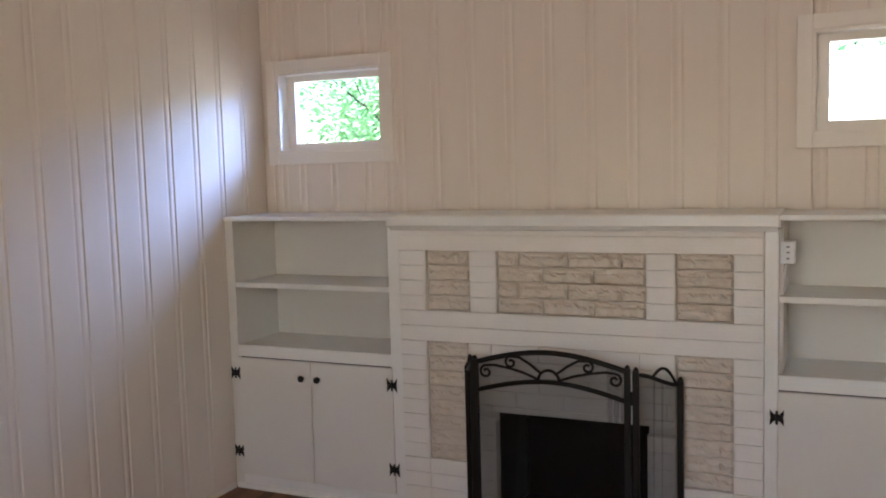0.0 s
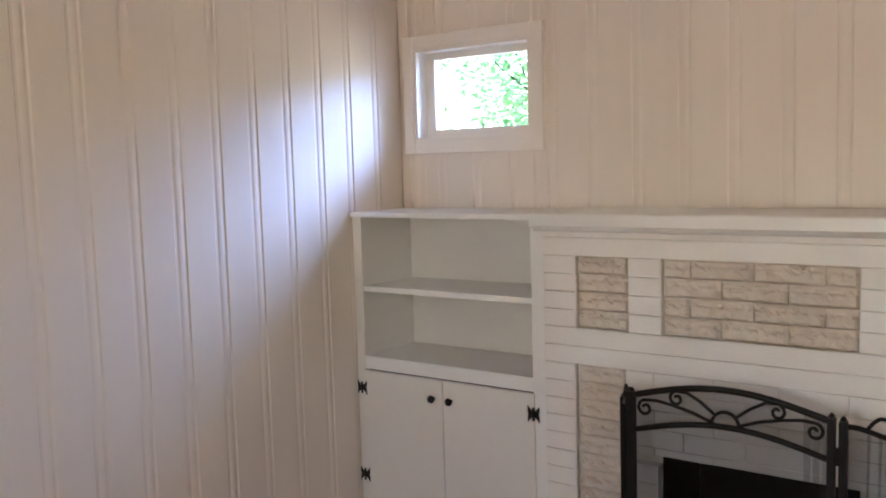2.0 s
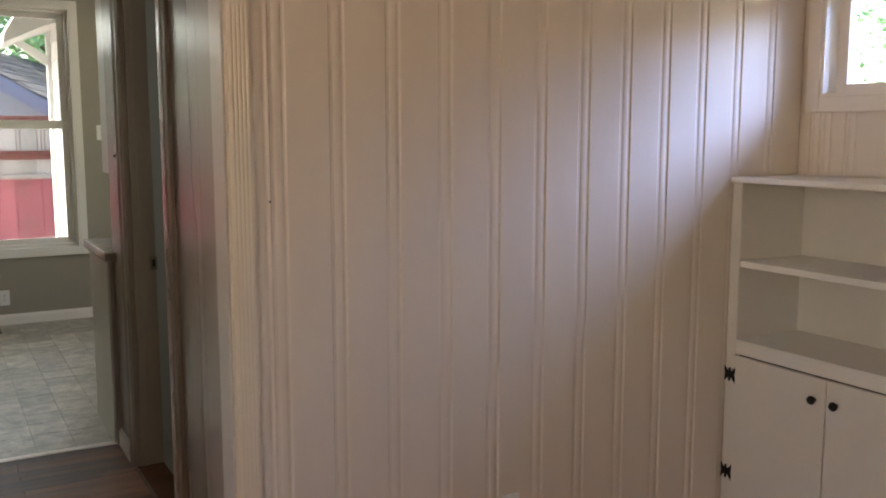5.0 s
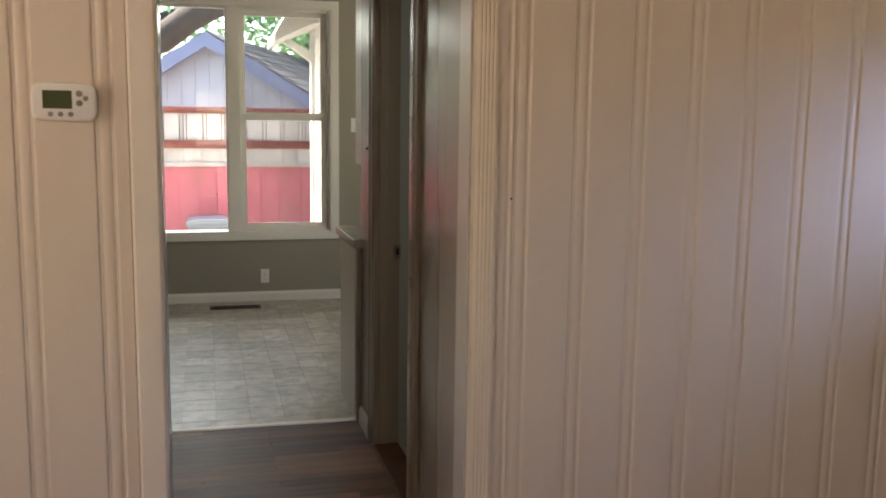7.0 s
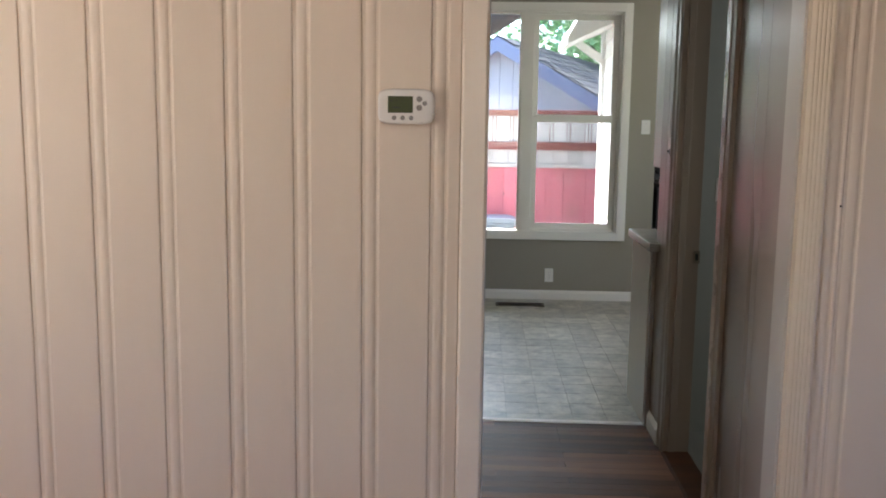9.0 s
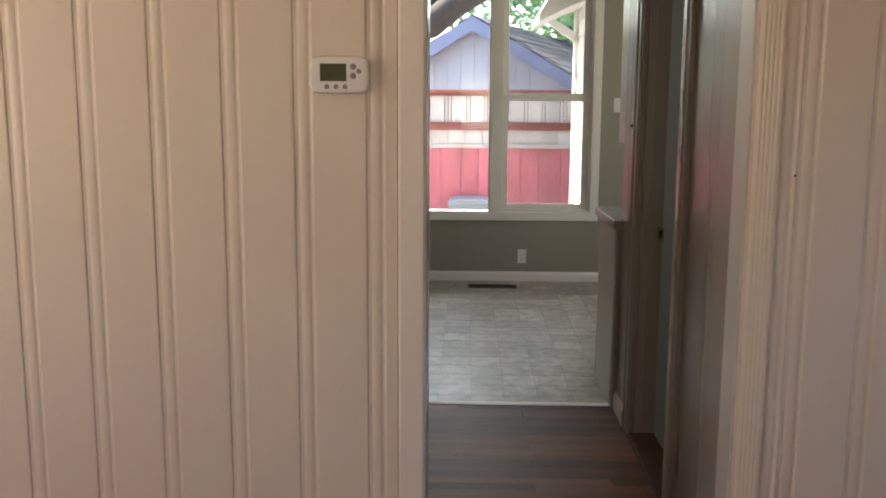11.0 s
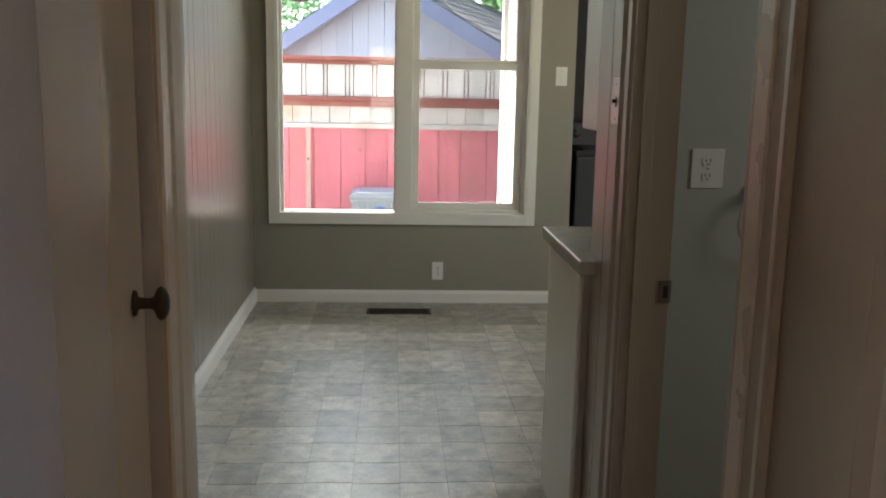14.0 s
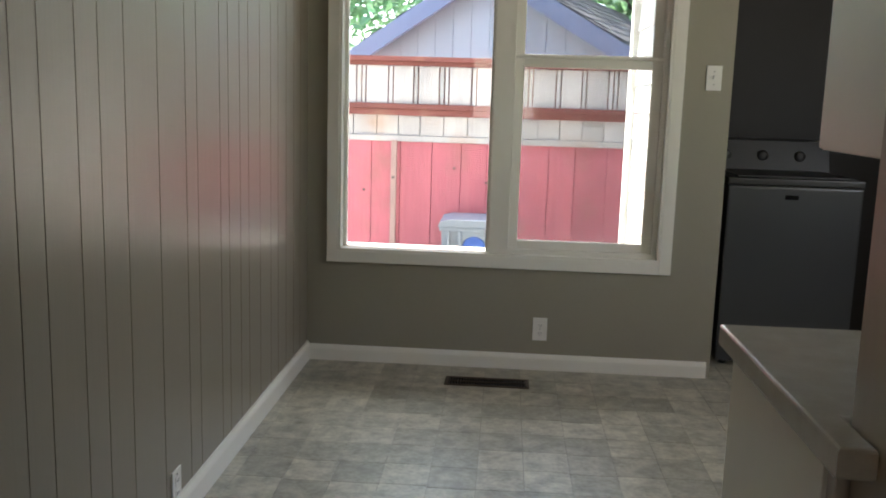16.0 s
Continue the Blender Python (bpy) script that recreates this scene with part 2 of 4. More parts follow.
def tube(bm, points, r, sides=8, closed=False):
    """A round bar along points."""
    pts = [Vector(p) for p in points]
    rings = []
    for i, p in enumerate(pts):
        a = pts[i - 1] if i else (pts[-1] if closed else p)
        b = pts[(i + 1) % len(pts)] if (closed or i + 1 < len(pts)) else p
        d = (b - a).normalized()
        u = d.cross(Vector((0.31, 0.22, 0.93))).normalized()
        v = d.cross(u)
        rr = r[i] if isinstance(r, (list, tuple)) else r
        rings.append([bm.verts.new(p + rr * (math.cos(t) * u + math.sin(t) * v)) for t in [2 * math.pi * k / sides for k in range(sides)]])
    pairs = list(zip(rings, rings[1:])) + ([(rings[-1], rings[0])] if closed else [])
    for r0, r1 in pairs:
        for k in range(sides):
            bm.faces.new((r0[k], r0[(k + 1) % sides], r1[(k + 1) % sides], r1[k]))
    if not closed:
        bm.faces.new(rings[0][::-1])
        bm.faces.new(rings[-1])
    return bm


def lathe(bm, profile, centre, axis="z", sides=20):
    """A turned shape: profile of (radius, height along the axis)."""
    c = Vector(centre)
    put = {"z": lambda a, b, h: Vector((a, b, h)), "x": lambda a, b, h: Vector((h, a, b)), "y": lambda a, b, h: Vector((a, h, b))}[axis]
    rings = [[bm.verts.new(c + put(r * math.cos(t), r * math.sin(t), h)) for t in [2 * math.pi * k / sides for k in range(sides)]] for r, h in profile]
    for r0, r1 in zip(rings, rings[1:]):
        for k in range(sides):
            bm.faces.new((r0[k], r0[(k + 1) % sides], r1[(k + 1) % sides], r1[k]))
    bm.faces.new(rings[0][::-1])
    bm.faces.new(rings[-1])
    bmesh.ops.recalc_face_normals(bm, faces=bm.faces)
    return bm


def finish(name, bm, material, smooth=False):
    me = bpy.data.meshes.new(name)
    bmesh.ops.recalc_face_normals(bm, faces=bm.faces)
    bm.to_mesh(me)
    bm.free()
    me.materials.append(material)
    if smooth:
        for p in me.polygons:
            p.use_smooth = True
    return me


def part(name, bm, material, parent=None, label="", smooth=False):
    ob = new(name, finish(name, bm, material, smooth))
    if parent:
        ob.parent = parent
    if label:
        ob["label"] = label
    return ob


def bx(name, dims, material, parent=None, bevel=0.0, label=""):
    return part(name, box(bmesh.new(), *dims, bevel), material, parent, label)


def thing(name, place, label, category, group="", kind=""):
    """An empty at the base of a thing; parts keep world coordinates through it."""
    ob = new(name)
    ob.empty_display_size = 0.05
    return tagged(ob, label, category, group, kind)


def structure(name, bm, material, label, category="wall"):
    return tagged(part(name, bm, material), label, category, "", "structure")


def pierced(bm, axis, lo, hi, a0, a1, z0, z1, holes):
    """A wall slab lo..hi thick across the axis, a0..a1 long, with openings (a0, a1, z0, z1)."""
    def put(p, q, r, s):
        if q - p > 1e-4 and s - r > 1e-4:
            box(bm, *((p, q, lo, hi) if axis == "y" else (lo, hi, p, q)), r, s)
    at = a0
    for h0, h1, hz0, hz1 in sorted(holes):
        put(at, h0, z0, z1)
        put(h0, h1, z0, hz0)
        put(h0, h1, hz1, z1)
        at = h1
    put(at, a1, z0, z1)
    return bm


# ---- plan, metres: the panelled wall's face is y = 0, the hall and kitchen lie beyond it ----
CEIL = 2.6
DOOR_L, DOOR_R, DOOR_H = 0.33, 1.13, 2.08      # opening in the panelled wall
WALL_Y = 0.165                                 # far side of the panelled wall
FW = 3.34                                      # face of the chimney wall's panelling
CASE, BRICK = 2.99, 2.967                      # fronts of the bookcases and of the brickwork
KL, KF = -0.271, 5.09                          # kitchen's left and far walls
HALL_R = 1.15
STEP = 1.95                                    # where oak ends and vinyl begins
WIN1 = (-0.668, -0.093, 1.568, 1.955)
WIN2 = (-3.078, -2.506, 1.568, 1.955)
KWIN = (-0.115, 1.44, 0.56, 2.36)

# ---- structure ----
bm = bmesh.new()
pierced(bm, "y", 0.02, WALL_Y, -2.6, FW + 0.02, 0, CEIL, [(DOOR_L, DOOR_R, 0, DOOR_H)])
wall_n = structure("wall_north", bm, CREAM, "cream painted wall of vertical beaded boards with a doorway")
bm = bmesh.new()
pierced(bm, "x", FW + 0.02, FW + 0.16, -5.2, WALL_Y, 0, CEIL, [WIN1, WIN2])
wall_e = structure("wall_east", bm, CREAM, "cream painted chimney wall of vertical beaded boards with small windows")
bm = bmesh.new()
pierced(bm, "y", -5.35, -5.2, -2.75, FW + 0.16, 0, CEIL, [(0.1, 1.1, 1.0, 2.0)])
structure("wall_south", bm, CREAM, "unseen cream painted wall with an added window opening")
bm = bmesh.new()
pierced(bm, "x", -2.75, -2.6, -5.2, WALL_Y, 0, CEIL, [(-2.3, -1.0, 0.95, 2.1)])
structure("wall_west", bm, CREAM, "unseen cream painted wall with an added window opening")
bm = bmesh.new()
box(bm, -2.75, FW + 0.16, -5.35, KF + 0.85, CEIL, CEIL + 0.12)
box(bm, 1.62, FW + 0.16, KF + 0.85, KF + 1.4, CEIL, CEIL + 0.12)
tagged(part("ceiling", bm, CEILING), "plain off-white painted ceiling with an added overhang against the sun", "ceiling", "", "structure")

# floors
bm = bmesh.new()
box(bm, -2.75, FW + 0.02, -5.35, WALL_Y, -0.10, -0.012)
box(bm, KL - 0.1, HALL_R + 0.012, WALL_Y, STEP, -0.10, -0.012)
floor = structure("floor", bm, OAK, "dark brown strip oak floor with varnish", "floor")
bm = bmesh.new()
box(bm, KL - 0.1, 3.3, STEP, KF + 1.4, -0.10, -0.003)
kfloor = structure("floor_kitchen", bm, VINYL_JOINT, "grey stone-patterned vinyl tile floor", "floor")

# hall: left closet wall with its door, right wall with the bathroom doorway
HL = 0.30
bm = bmesh.new()
box(bm, HL - 0.10, HL, WALL_Y, 0.40, 0, CEIL)
box(bm, HL - 0.17, HL - 0.07, 0.40, 0.885, 2.05, CEIL)
box(bm, HL - 0.17, HL - 0.07, 0.885, 1.10, 0, CEIL)
structure("wall_hall_west", bm, mat("hall_wall_lit_tone", (0.68, 0.64, 0.61), 0.3, vary=0.03, fine=40, bump=0.03, stretch=(1, 1, 0.1)), "glossy hall wall beside the closet door, lightened for light falling on it")
bm = bmesh.new()
box(bm, KL - 0.1, HL - 0.17, 1.0, 1.10, 0, CEIL)
structure("wall_kitchen_south", bm, GREY_FLAT, "taupe painted return wall")
bm = bmesh.new()
box(bm, HL - 0.75, HL - 0.70, WALL_Y, 1.0, 0, CEIL)
structure("wall_closet_back", bm, GREY_FLAT, "taupe painted closet wall")
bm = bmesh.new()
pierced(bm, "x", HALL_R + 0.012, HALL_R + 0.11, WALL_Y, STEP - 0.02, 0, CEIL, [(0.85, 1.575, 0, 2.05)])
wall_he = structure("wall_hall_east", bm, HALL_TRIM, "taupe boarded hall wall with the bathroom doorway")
bm = bmesh.new()
box(bm, HALL_R + 0.11, 3.3, 1.85, STEP - 0.02, 0, CEIL)
structure("wall_bath_north", bm, BATH_WALL, "pale aqua painted bathroom wall")
bm = bmesh.new()
box(bm, HALL_R + 0.11, 2.9, WALL_Y, WALL_Y + 0.02, 0, CEIL)
box(bm, 2.9, 3.0, WALL_Y, 1.85, 0, CEIL)
structure("wall_bath_south", bm, BATH_WALL, "pale aqua painted bathroom wall")
bm = bmesh.new()
box(bm, HALL_R + 0.012, 2.9, WALL_Y + 0.02, 1.85, -0.009, 0.002)
structure("floor_bath", bm, BATH_FLOOR, "grey vinyl bathroom floor", "floor")

# kitchen shell
bm = bmesh.new()
box(bm, KL - 0.1, KL - 0.008, 1.10, KF + 0.15, 0, CEIL)
wall_kw = structure("wall_kitchen_west", bm, SASH_DARK, "glossy taupe wall of vertical boards")
bm = bmesh.new()
pierced(bm, "y", KF, KF + 0.15, KL - 0.008, 1.72, 0, CEIL, [KWIN])
wall_kn = structure("wall_kitchen_north", bm, GREY_FLAT, "taupe painted wall under a large white window")
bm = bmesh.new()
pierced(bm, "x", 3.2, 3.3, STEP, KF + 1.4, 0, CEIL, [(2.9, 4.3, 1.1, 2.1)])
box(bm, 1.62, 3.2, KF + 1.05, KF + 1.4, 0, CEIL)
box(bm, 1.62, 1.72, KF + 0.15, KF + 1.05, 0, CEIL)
structure("wall_laundry", bm, ALCOVE_SHADE, "laundry alcove walls coloured near-black to stand for shade")

# ---- beaded boards of the living room ----
BEAD = ((0.0, -0.0037), (0.009, -0.004), (0.0125, -0.0026), (0.017, -0.0015), (0.0225, -0.0011), (0.028, -0.0015), (0.0325, -0.0026), (0.036, -0.004), (0.0415, -0.0037), (0.0445, -0.0006), (0.047, 0.0))


def board_outline(a0, a1, depth=0.02):
    """Cross-section of one board from a0 to a1: bead, quirk, flat, rounded far edge."""
    top = [(a0 + u, h) for u, h in BEAD if a0 + u < a1 - 0.008] + [(a1 - 0.005, 0.0), (a1 - 0.0025, -0.0007), (a1, -0.0037)]
    return top + [(a1, -depth), (a0, -depth)]


def board_y(parent, x0, x1, z0, z1, material=CREAM):
    """A board of a wall that faces -y with its face at y = 0."""
    bm = bmesh.new()
    prism(bm, [(a, -h) for a, h in board_outline(x0, x1)], z0, z1)
    return part("board", bm, material, parent)


def board_x(parent, y0, y1, z0, z1, material=CREAM):
    """A board of the chimney wall, which faces -x."""
    bm = bmesh.new()
    prism(bm, [(FW - h, -a) for a, h in board_outline(-y1, -y0)], z0, z1)
    return part("board", bm, material, parent)


joints = [1.19 + 0.053] + [1.243 + 0.1727 * k for k in range(1, 13)]
xs = [1.19] + [j for j in joints if j < FW - 0.03] + [FW]
for a, b in zip(xs, xs[1:]):
    board_y(wall_n, a, b, 0.0, CEIL)
left = [0.262, 0.185] + [0.185 - 0.1795 * k for k in range(1, 16)]
for b, a in zip(left, left[1:]):
    board_y(wall_n, a, b, 0.0, CEIL)
board_y(wall_n, DOOR_L, 0.74, DOOR_H + 0.06, CEIL)
board_y(wall_n, 0.74, DOOR_R + 0.06, DOOR_H + 0.06, CEIL)

ys = [-0.0005] + [-0.196 - 0.1785 * k for k in range(0, 28)]
bx("board", (FW, FW + 0.0195, -0.045, -0.0005, 1.27, CEIL), CREAM, wall_e)
ys[0] = -0.045
for b, a in zip(ys, ys[1:]):
    for w in (WIN1, WIN2):
        if a < w[1] and b > w[0]:
            lo, hi = max(a, w[0]), min(b, w[1])
            for p, q in ((a, lo), (hi, b)):
                if q - p > 0.03:
                    board_x(wall_e, p, q, 1.27, CEIL)
            if hi - lo > 0.03:
                board_x(wall_e, lo, hi, 1.27, w[2])
                board_x(wall_e, lo, hi, w[3], CEIL)
            break
    else:
        board_x(wall_e, a, b, 1.27, CEIL)

# doorway: flat jamb board on one side, reeded casing on the other, taupe reveal
bm = bmesh.new()
prism(bm, [(0.262, 0.0), (0.268, -0.006), (DOOR_L - 0.006, -0.008), (DOOR_L, -0.002), (DOOR_L, 0.02), (0.262, 0.02)], 0, DOOR_H + 0.06)
tagged(part("trim_door_left", bm, CREAM_TRIM), "cream painted flat doorway casing", "trim", "", "structure")
reed = [(DOOR_R, 0.02), (DOOR_R, -0.006)]
for k in range(5):
    c = DOOR_R + 0.006 + k * 0.011
    reed += [(c, -0.0078), (c + 0.004, -0.0086), (c + 0.008, -0.0078), (c + 0.0095, -0.0068)]
bm = bmesh.new()
prism(bm, reed + [(1.19, -0.004), (1.19, 0.02)], 0, DOOR_H + 0.06)
tagged(part("trim_door_right", bm, mat("yellowed_cream_casing_paint", (0.80, 0.71, 0.56), 0.38, vary=0.03, fine=40, bump=0.03)), "cream painted reeded doorway casing", "trim", "", "structure")
bm = bmesh.new()
box(bm, DOOR_L, DOOR_R, -0.006, 0.02, DOOR_H, DOOR_H + 0.06, 0.003)
tagged(part("trim_door_head", bm, CREAM_TRIM), "cream painted doorway head casing", "trim", "", "structure")
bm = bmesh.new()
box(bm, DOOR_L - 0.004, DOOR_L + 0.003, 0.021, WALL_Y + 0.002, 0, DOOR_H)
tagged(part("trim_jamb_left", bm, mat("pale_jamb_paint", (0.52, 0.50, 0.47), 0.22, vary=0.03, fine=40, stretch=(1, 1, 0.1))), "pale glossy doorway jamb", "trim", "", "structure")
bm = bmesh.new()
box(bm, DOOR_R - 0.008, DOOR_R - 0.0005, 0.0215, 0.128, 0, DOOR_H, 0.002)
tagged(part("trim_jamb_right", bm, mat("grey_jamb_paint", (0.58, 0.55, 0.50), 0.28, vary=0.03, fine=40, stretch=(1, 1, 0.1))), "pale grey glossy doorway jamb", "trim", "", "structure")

bm = bmesh.new()
box(bm, DOOR_R - 0.004, DOOR_R - 0.0005, 0.1285, WALL_Y + 0.0005, 0, DOOR_H)
tagged(part("trim_jamb_return", bm, HALL_TRIM), "taupe edge of the hall wall behind the jamb", "trim", "", "structure")

# nail holes
for nx, nz in ((1.237, 1.253), (2.765, 1.114)):
    part("nail_hole", lathe(bmesh.new(), [(0.0032, 0.0), (0.003, -0.0008)], (nx, -0.0002 if nx < 2 else 0.001, nz), "y", 8), SASH_DARK, wall_n)

# base shoe at the panelled wall
bm = bmesh.new()
prism(bm, [(-0.0, 0.0), (-0.016, 0.0), (-0.014, 0.012), (-0.004, 0.022), (0.0, 0.022)], 1.2, 2.97, "x")
tagged(part("baseboard", bm, CREAM_TRIM), "cream quarter-round base shoe", "baseboard", "", "structure")

# ---- chimney wall windows ----


def small_window(name, w):
    y0, y1, z0, z1 = w
    win = thing(name, None, "small fixed window in a wide white painted frame", "window", "chimney wall windows", "structure")
    t = 0.056
    for dims in ((y0 - t, y0, z0 - t, z1 + t), (y1, y1 + t, z0 - t, z1 + t), (y0, y1, z0 - t, z0), (y0, y1, z1, z1 + t)):
        bx("window_frame", (FW - 0.024, FW + 0.019, *dims), CREAM_TRIM, win, 0.003)
    for dims in ((y0, y0 + 0.012, z0, z1), (y1 - 0.012, y1, z0, z1), (y0 + 0.012, y1 - 0.012, z0, z0 + 0.012), (y0 + 0.012, y1 - 0.012, z1 - 0.012, z1)):
        bx("reveal", (FW - 0.018, FW + 0.15, *dims), CREAM_TRIM, win)
    a, b, c, d = y0 + 0.012, y1 - 0.012, z0 + 0.012, z1 - 0.012
    for dims in ((a, a + 0.03, c, d), (b - 0.045, b, c, d), (a + 0.03, b - 0.045, c, c + 0.034), (a + 0.03, b - 0.045, d - 0.03, d)):
        bx("sash", (FW + 0.055, FW + 0.09, *dims), CREAM_TRIM, win, 0.002)
    pane = bx("pane", (FW + 0.072, FW + 0.076, a + 0.03, b - 0.045, c + 0.034, d - 0.03), GLASS, win)
    pane.visible_shadow = False


small_window("window_1", WIN1)
small_window("window_2", WIN2)

# ---- brick chimney breast ----
BY0, BY1 = -2.367, -0.911
COURSE = 0.0632
Z_TOP = 1.2
bm = bmesh.new()
# core behind the bricks, open at the firebox
pierced(bm, "x", BRICK + 0.045, FW + 0.018, BY0, BY1, 0, 1.226, [(-1.948, -1.334, 0.0, 0.478)])
fire = tagged(part("fireplace", bm, MORTAR), "white painted brick fireplace with recessed beige rough-brick panels", "fireplace")
bm = bmesh.new()
for dims in ((-2.02, -1.948, 0, 0.55), (-1.334, -1.27, 0, 0.55), (-1.948, -1.334, 0.478, 0.55)):
    box(bm, BRICK + 0.046, FW + 0.3, *dims)
box(bm, FW + 0.019, FW + 0.3, -1.948, -1.334, 0, 0.478)
box(bm, BRICK + 0.046, FW + 0.3, -1.948, -1.334, 0.0, 0.004)
part("firebox", bm, SOOT_AND_SHADE, fire, "soot-blackened firebox")
PANELS = ((-1.233, -1.039, 0.885, 1.137), (-1.947, -1.350, 0.885, 1.137), (-2.262, -2.056, 0.885, 1.137), (-1.222, -1.034, 0.252, 0.757), (-2.262, -2.054, 0.252, 0.757))
brick_meshes = {}


def brick_mesh(w, h, d, rough, n):
    """One brick, its middle at the origin, front facing -x."""
    key = (round(w, 3), round(h, 3), round(d, 3), rough, n)
    if key not in brick_meshes:
        rnd = random.Random(str(key))
        bm = bmesh.new()
        if rough:
            nu, nv = max(6, int(w / 0.010)), 7
            grid = []
            ridge = rnd.random() * 40
            for i in range(nu + 1):
                row = []
                for j in range(nv + 1):
                    u, v = i / nu, j / nv
                    a, c = u * w, v * h
                    edge = min(a, w - a, c, h - c)
                    crack = 0.62 + 0.20 * noise.noise(Vector((a * 30 + ridge, n * 1.7, 0.0))) + 0.10 * noise.noise(Vector((a * 80, ridge, 3.0)))
                    step = 0.009 if v < crack else 0.0
                    lump = 0.006 * noise.noise(Vector((a * 45 + ridge, c * 60, n * 3.1))) + 0.004 * noise.noise(Vector((a * 110, c * 120 + ridge, 7.0)))
                    x = -d / 2 - (0.004 + step + lump) * min(1.0, edge / 0.005) + (0.003 if edge < 1e-6 else 0)
                    row.append(bm.verts.new((x, (u - 0.5) * w, (v - 0.5) * h)))
                grid.append(row)
            for i in range(nu):
                for j in range(nv):
                    bm.faces.new((grid[i][j], grid[i][j + 1], grid[i + 1][j + 1], grid[i + 1][j]))
            back = [bm.verts.new((d / 2, s * w / 2, t * h / 2)) for s, t in ((-1, -1), (-1, 1), (1, 1), (1, -1))]
            bm.faces.new(back)
            for line, p, q in ((grid[0], back[0], back[1]), (grid[-1][::-1], back[2], back[3]), ([r[-1] for r in grid], back[1], back[2]), ([r[0] for r in grid][::-1], back[3], back[0])):
                bm.faces.new([*line, q, p])
        else:
            box(bm, -d / 2, d / 2, -w / 2, w / 2, -h / 2, h / 2)
            es = [e for e in bm.edges if all(v.co.x < 0 for v in e.verts)]
            bmesh.ops.bevel(bm, geom=es, offset=0.004, segments=2, affect="EDGES", profile=0.6)
            for v in bm.verts:
                if v.co.x < 0:
                    v.co.x += rnd.uniform(-0.0008, 0.0008)
        brick_meshes[key] = finish("brick", bm, BRICK_BEIGE if rough else BRICK_WHITE)
    return brick_meshes[key]


def lay_brick(y0, y1, z0, z1, rough=False, back=0.0):
    d = 0.045 if not rough else 0.03
    g = 0.0003 if not rough else 0.0006
    rnd = random.Random(int(-y0 * 1e4) + int(z0 * 1e4) * 7)
    ob = new("brick", brick_mesh(y1 - y0 - 2 * g, z1 - z0 - 2 * g, d, rough, rnd.randrange(5)))
    ob.location = (BRICK + back + d / 2 + (rnd.uniform(-0.001, 0.001)), (y0 + y1) / 2, (z0 + z1) / 2)
    ob.parent = fire
    return ob


def row(y0, y1, z0, z1, length, offset=0.0):
    """A course of long bricks between y0 and y1."""
    at = y1 + (offset if offset else 0.0)
    while at > y0 + 0.002:
        nxt = at - length
        hi, lo = min(at, y1), max(nxt, y0)
        if lo - y0 < 0.03:
            lo, nxt = y0, y0
        if hi - lo > 0.03:
            lay_brick(lo, hi, z0, z1)
        at = nxt


E0, E1 = BY0 + 0.001, BY1 - 0.001
row(E0, E1, 1.137, 1.2, 1.5)                       # top course
lay_brick(E0, E1, 1.2, 1.226)
row(E0, E1, 0.821, 0.885, 1.5)                      # belt of two courses
row(E0, E1, 0.757, 0.821, 1.5)
for z in [0.885 + 0.063 * k for k in range(4)]:           # upper band piers
    for a, b in ((-1.039, E1), (-1.350, -1.233), (-2.056, -1.947), (E0, -2.262)):
        lay_brick(a, b, z, z + 0.063)
for k in range(12):                                       # lower piers
    z0, z1 = 0.0 + 0.0631 * k, 0.0 + 0.0631 * (k + 1)
    inside = z0 > 0.25
    for a, b in ((-1.034, E1), (E0, -2.262)):
        lay_brick(a, b, z0, z1)
    if not inside:
        lay_brick(-1.222, -1.034, z0, z1)
        lay_brick(-2.262, -2.054, z0, z1)
    if z1 < 0.48:
        lay_brick(-1.334, -1.222, z0, z1)
        lay_brick(-2.054, -1.948, z0, z1)
    elif z0 > 0.43:
        row(-2.054, -1.222, max(z0, 0.478), z1, 0.2, 0.1 if k % 2 else 0.0)
# rough bricks in the panels, laid in running bond
for n, (a, b, z0, z1) in enumerate(PANELS):
    k, h = 0, (z1 - z0) / round((z1 - z0) / 0.063)
    while z0 + k * h < z1 - 0.01:
        zz = z0 + k * h
        if n == 1:
            cuts = [b, b - 0.09, b - 0.29, b - 0.5, a] if k % 2 else [b, b - 0.19, b - 0.395, a]
            for q, p in zip(cuts, cuts[1:]):
                lay_brick(p, q, zz, zz + h, True, 0.016)
        else:
            lay_brick(a, b, zz, zz + h, True, 0.016)
        k += 1
# side stiles and mantel
bx("stile", (CASE - 0.012, CASE + 0.05, BY1, BY1 + 0.056, 0.0, 1.226), WHITE_TRIM, fire, 0.003)
bx("stile", (CASE - 0.012, CASE + 0.05, BY0 - 0.046, BY0, 0.0, 1.226), WHITE_TRIM, fire, 0.003)

bm = bmesh.new()
prism(bm, [(FW - 0.012, 1.2365), (2.935, 1.2365), (2.931, 1.241), (2.931, 1.279), (2.935, 1.284), (FW - 0.012, 1.284)], -2.415, -0.878, "y")
mantel = tagged(part("mantel", bm, WHITE_TRIM), "white painted wooden mantel shelf over the fireplace", "mantel")
bm = bmesh.new()
prism(bm, [(2.966, 1.236), (2.948, 1.236), (2.952, 1.228), (2.958, 1.222), (2.966, 1.220)], -2.41, -0.882, "y")
part("moulding", bm, WHITE_TRIM, mantel)

# ---- bookcases with cupboards ----


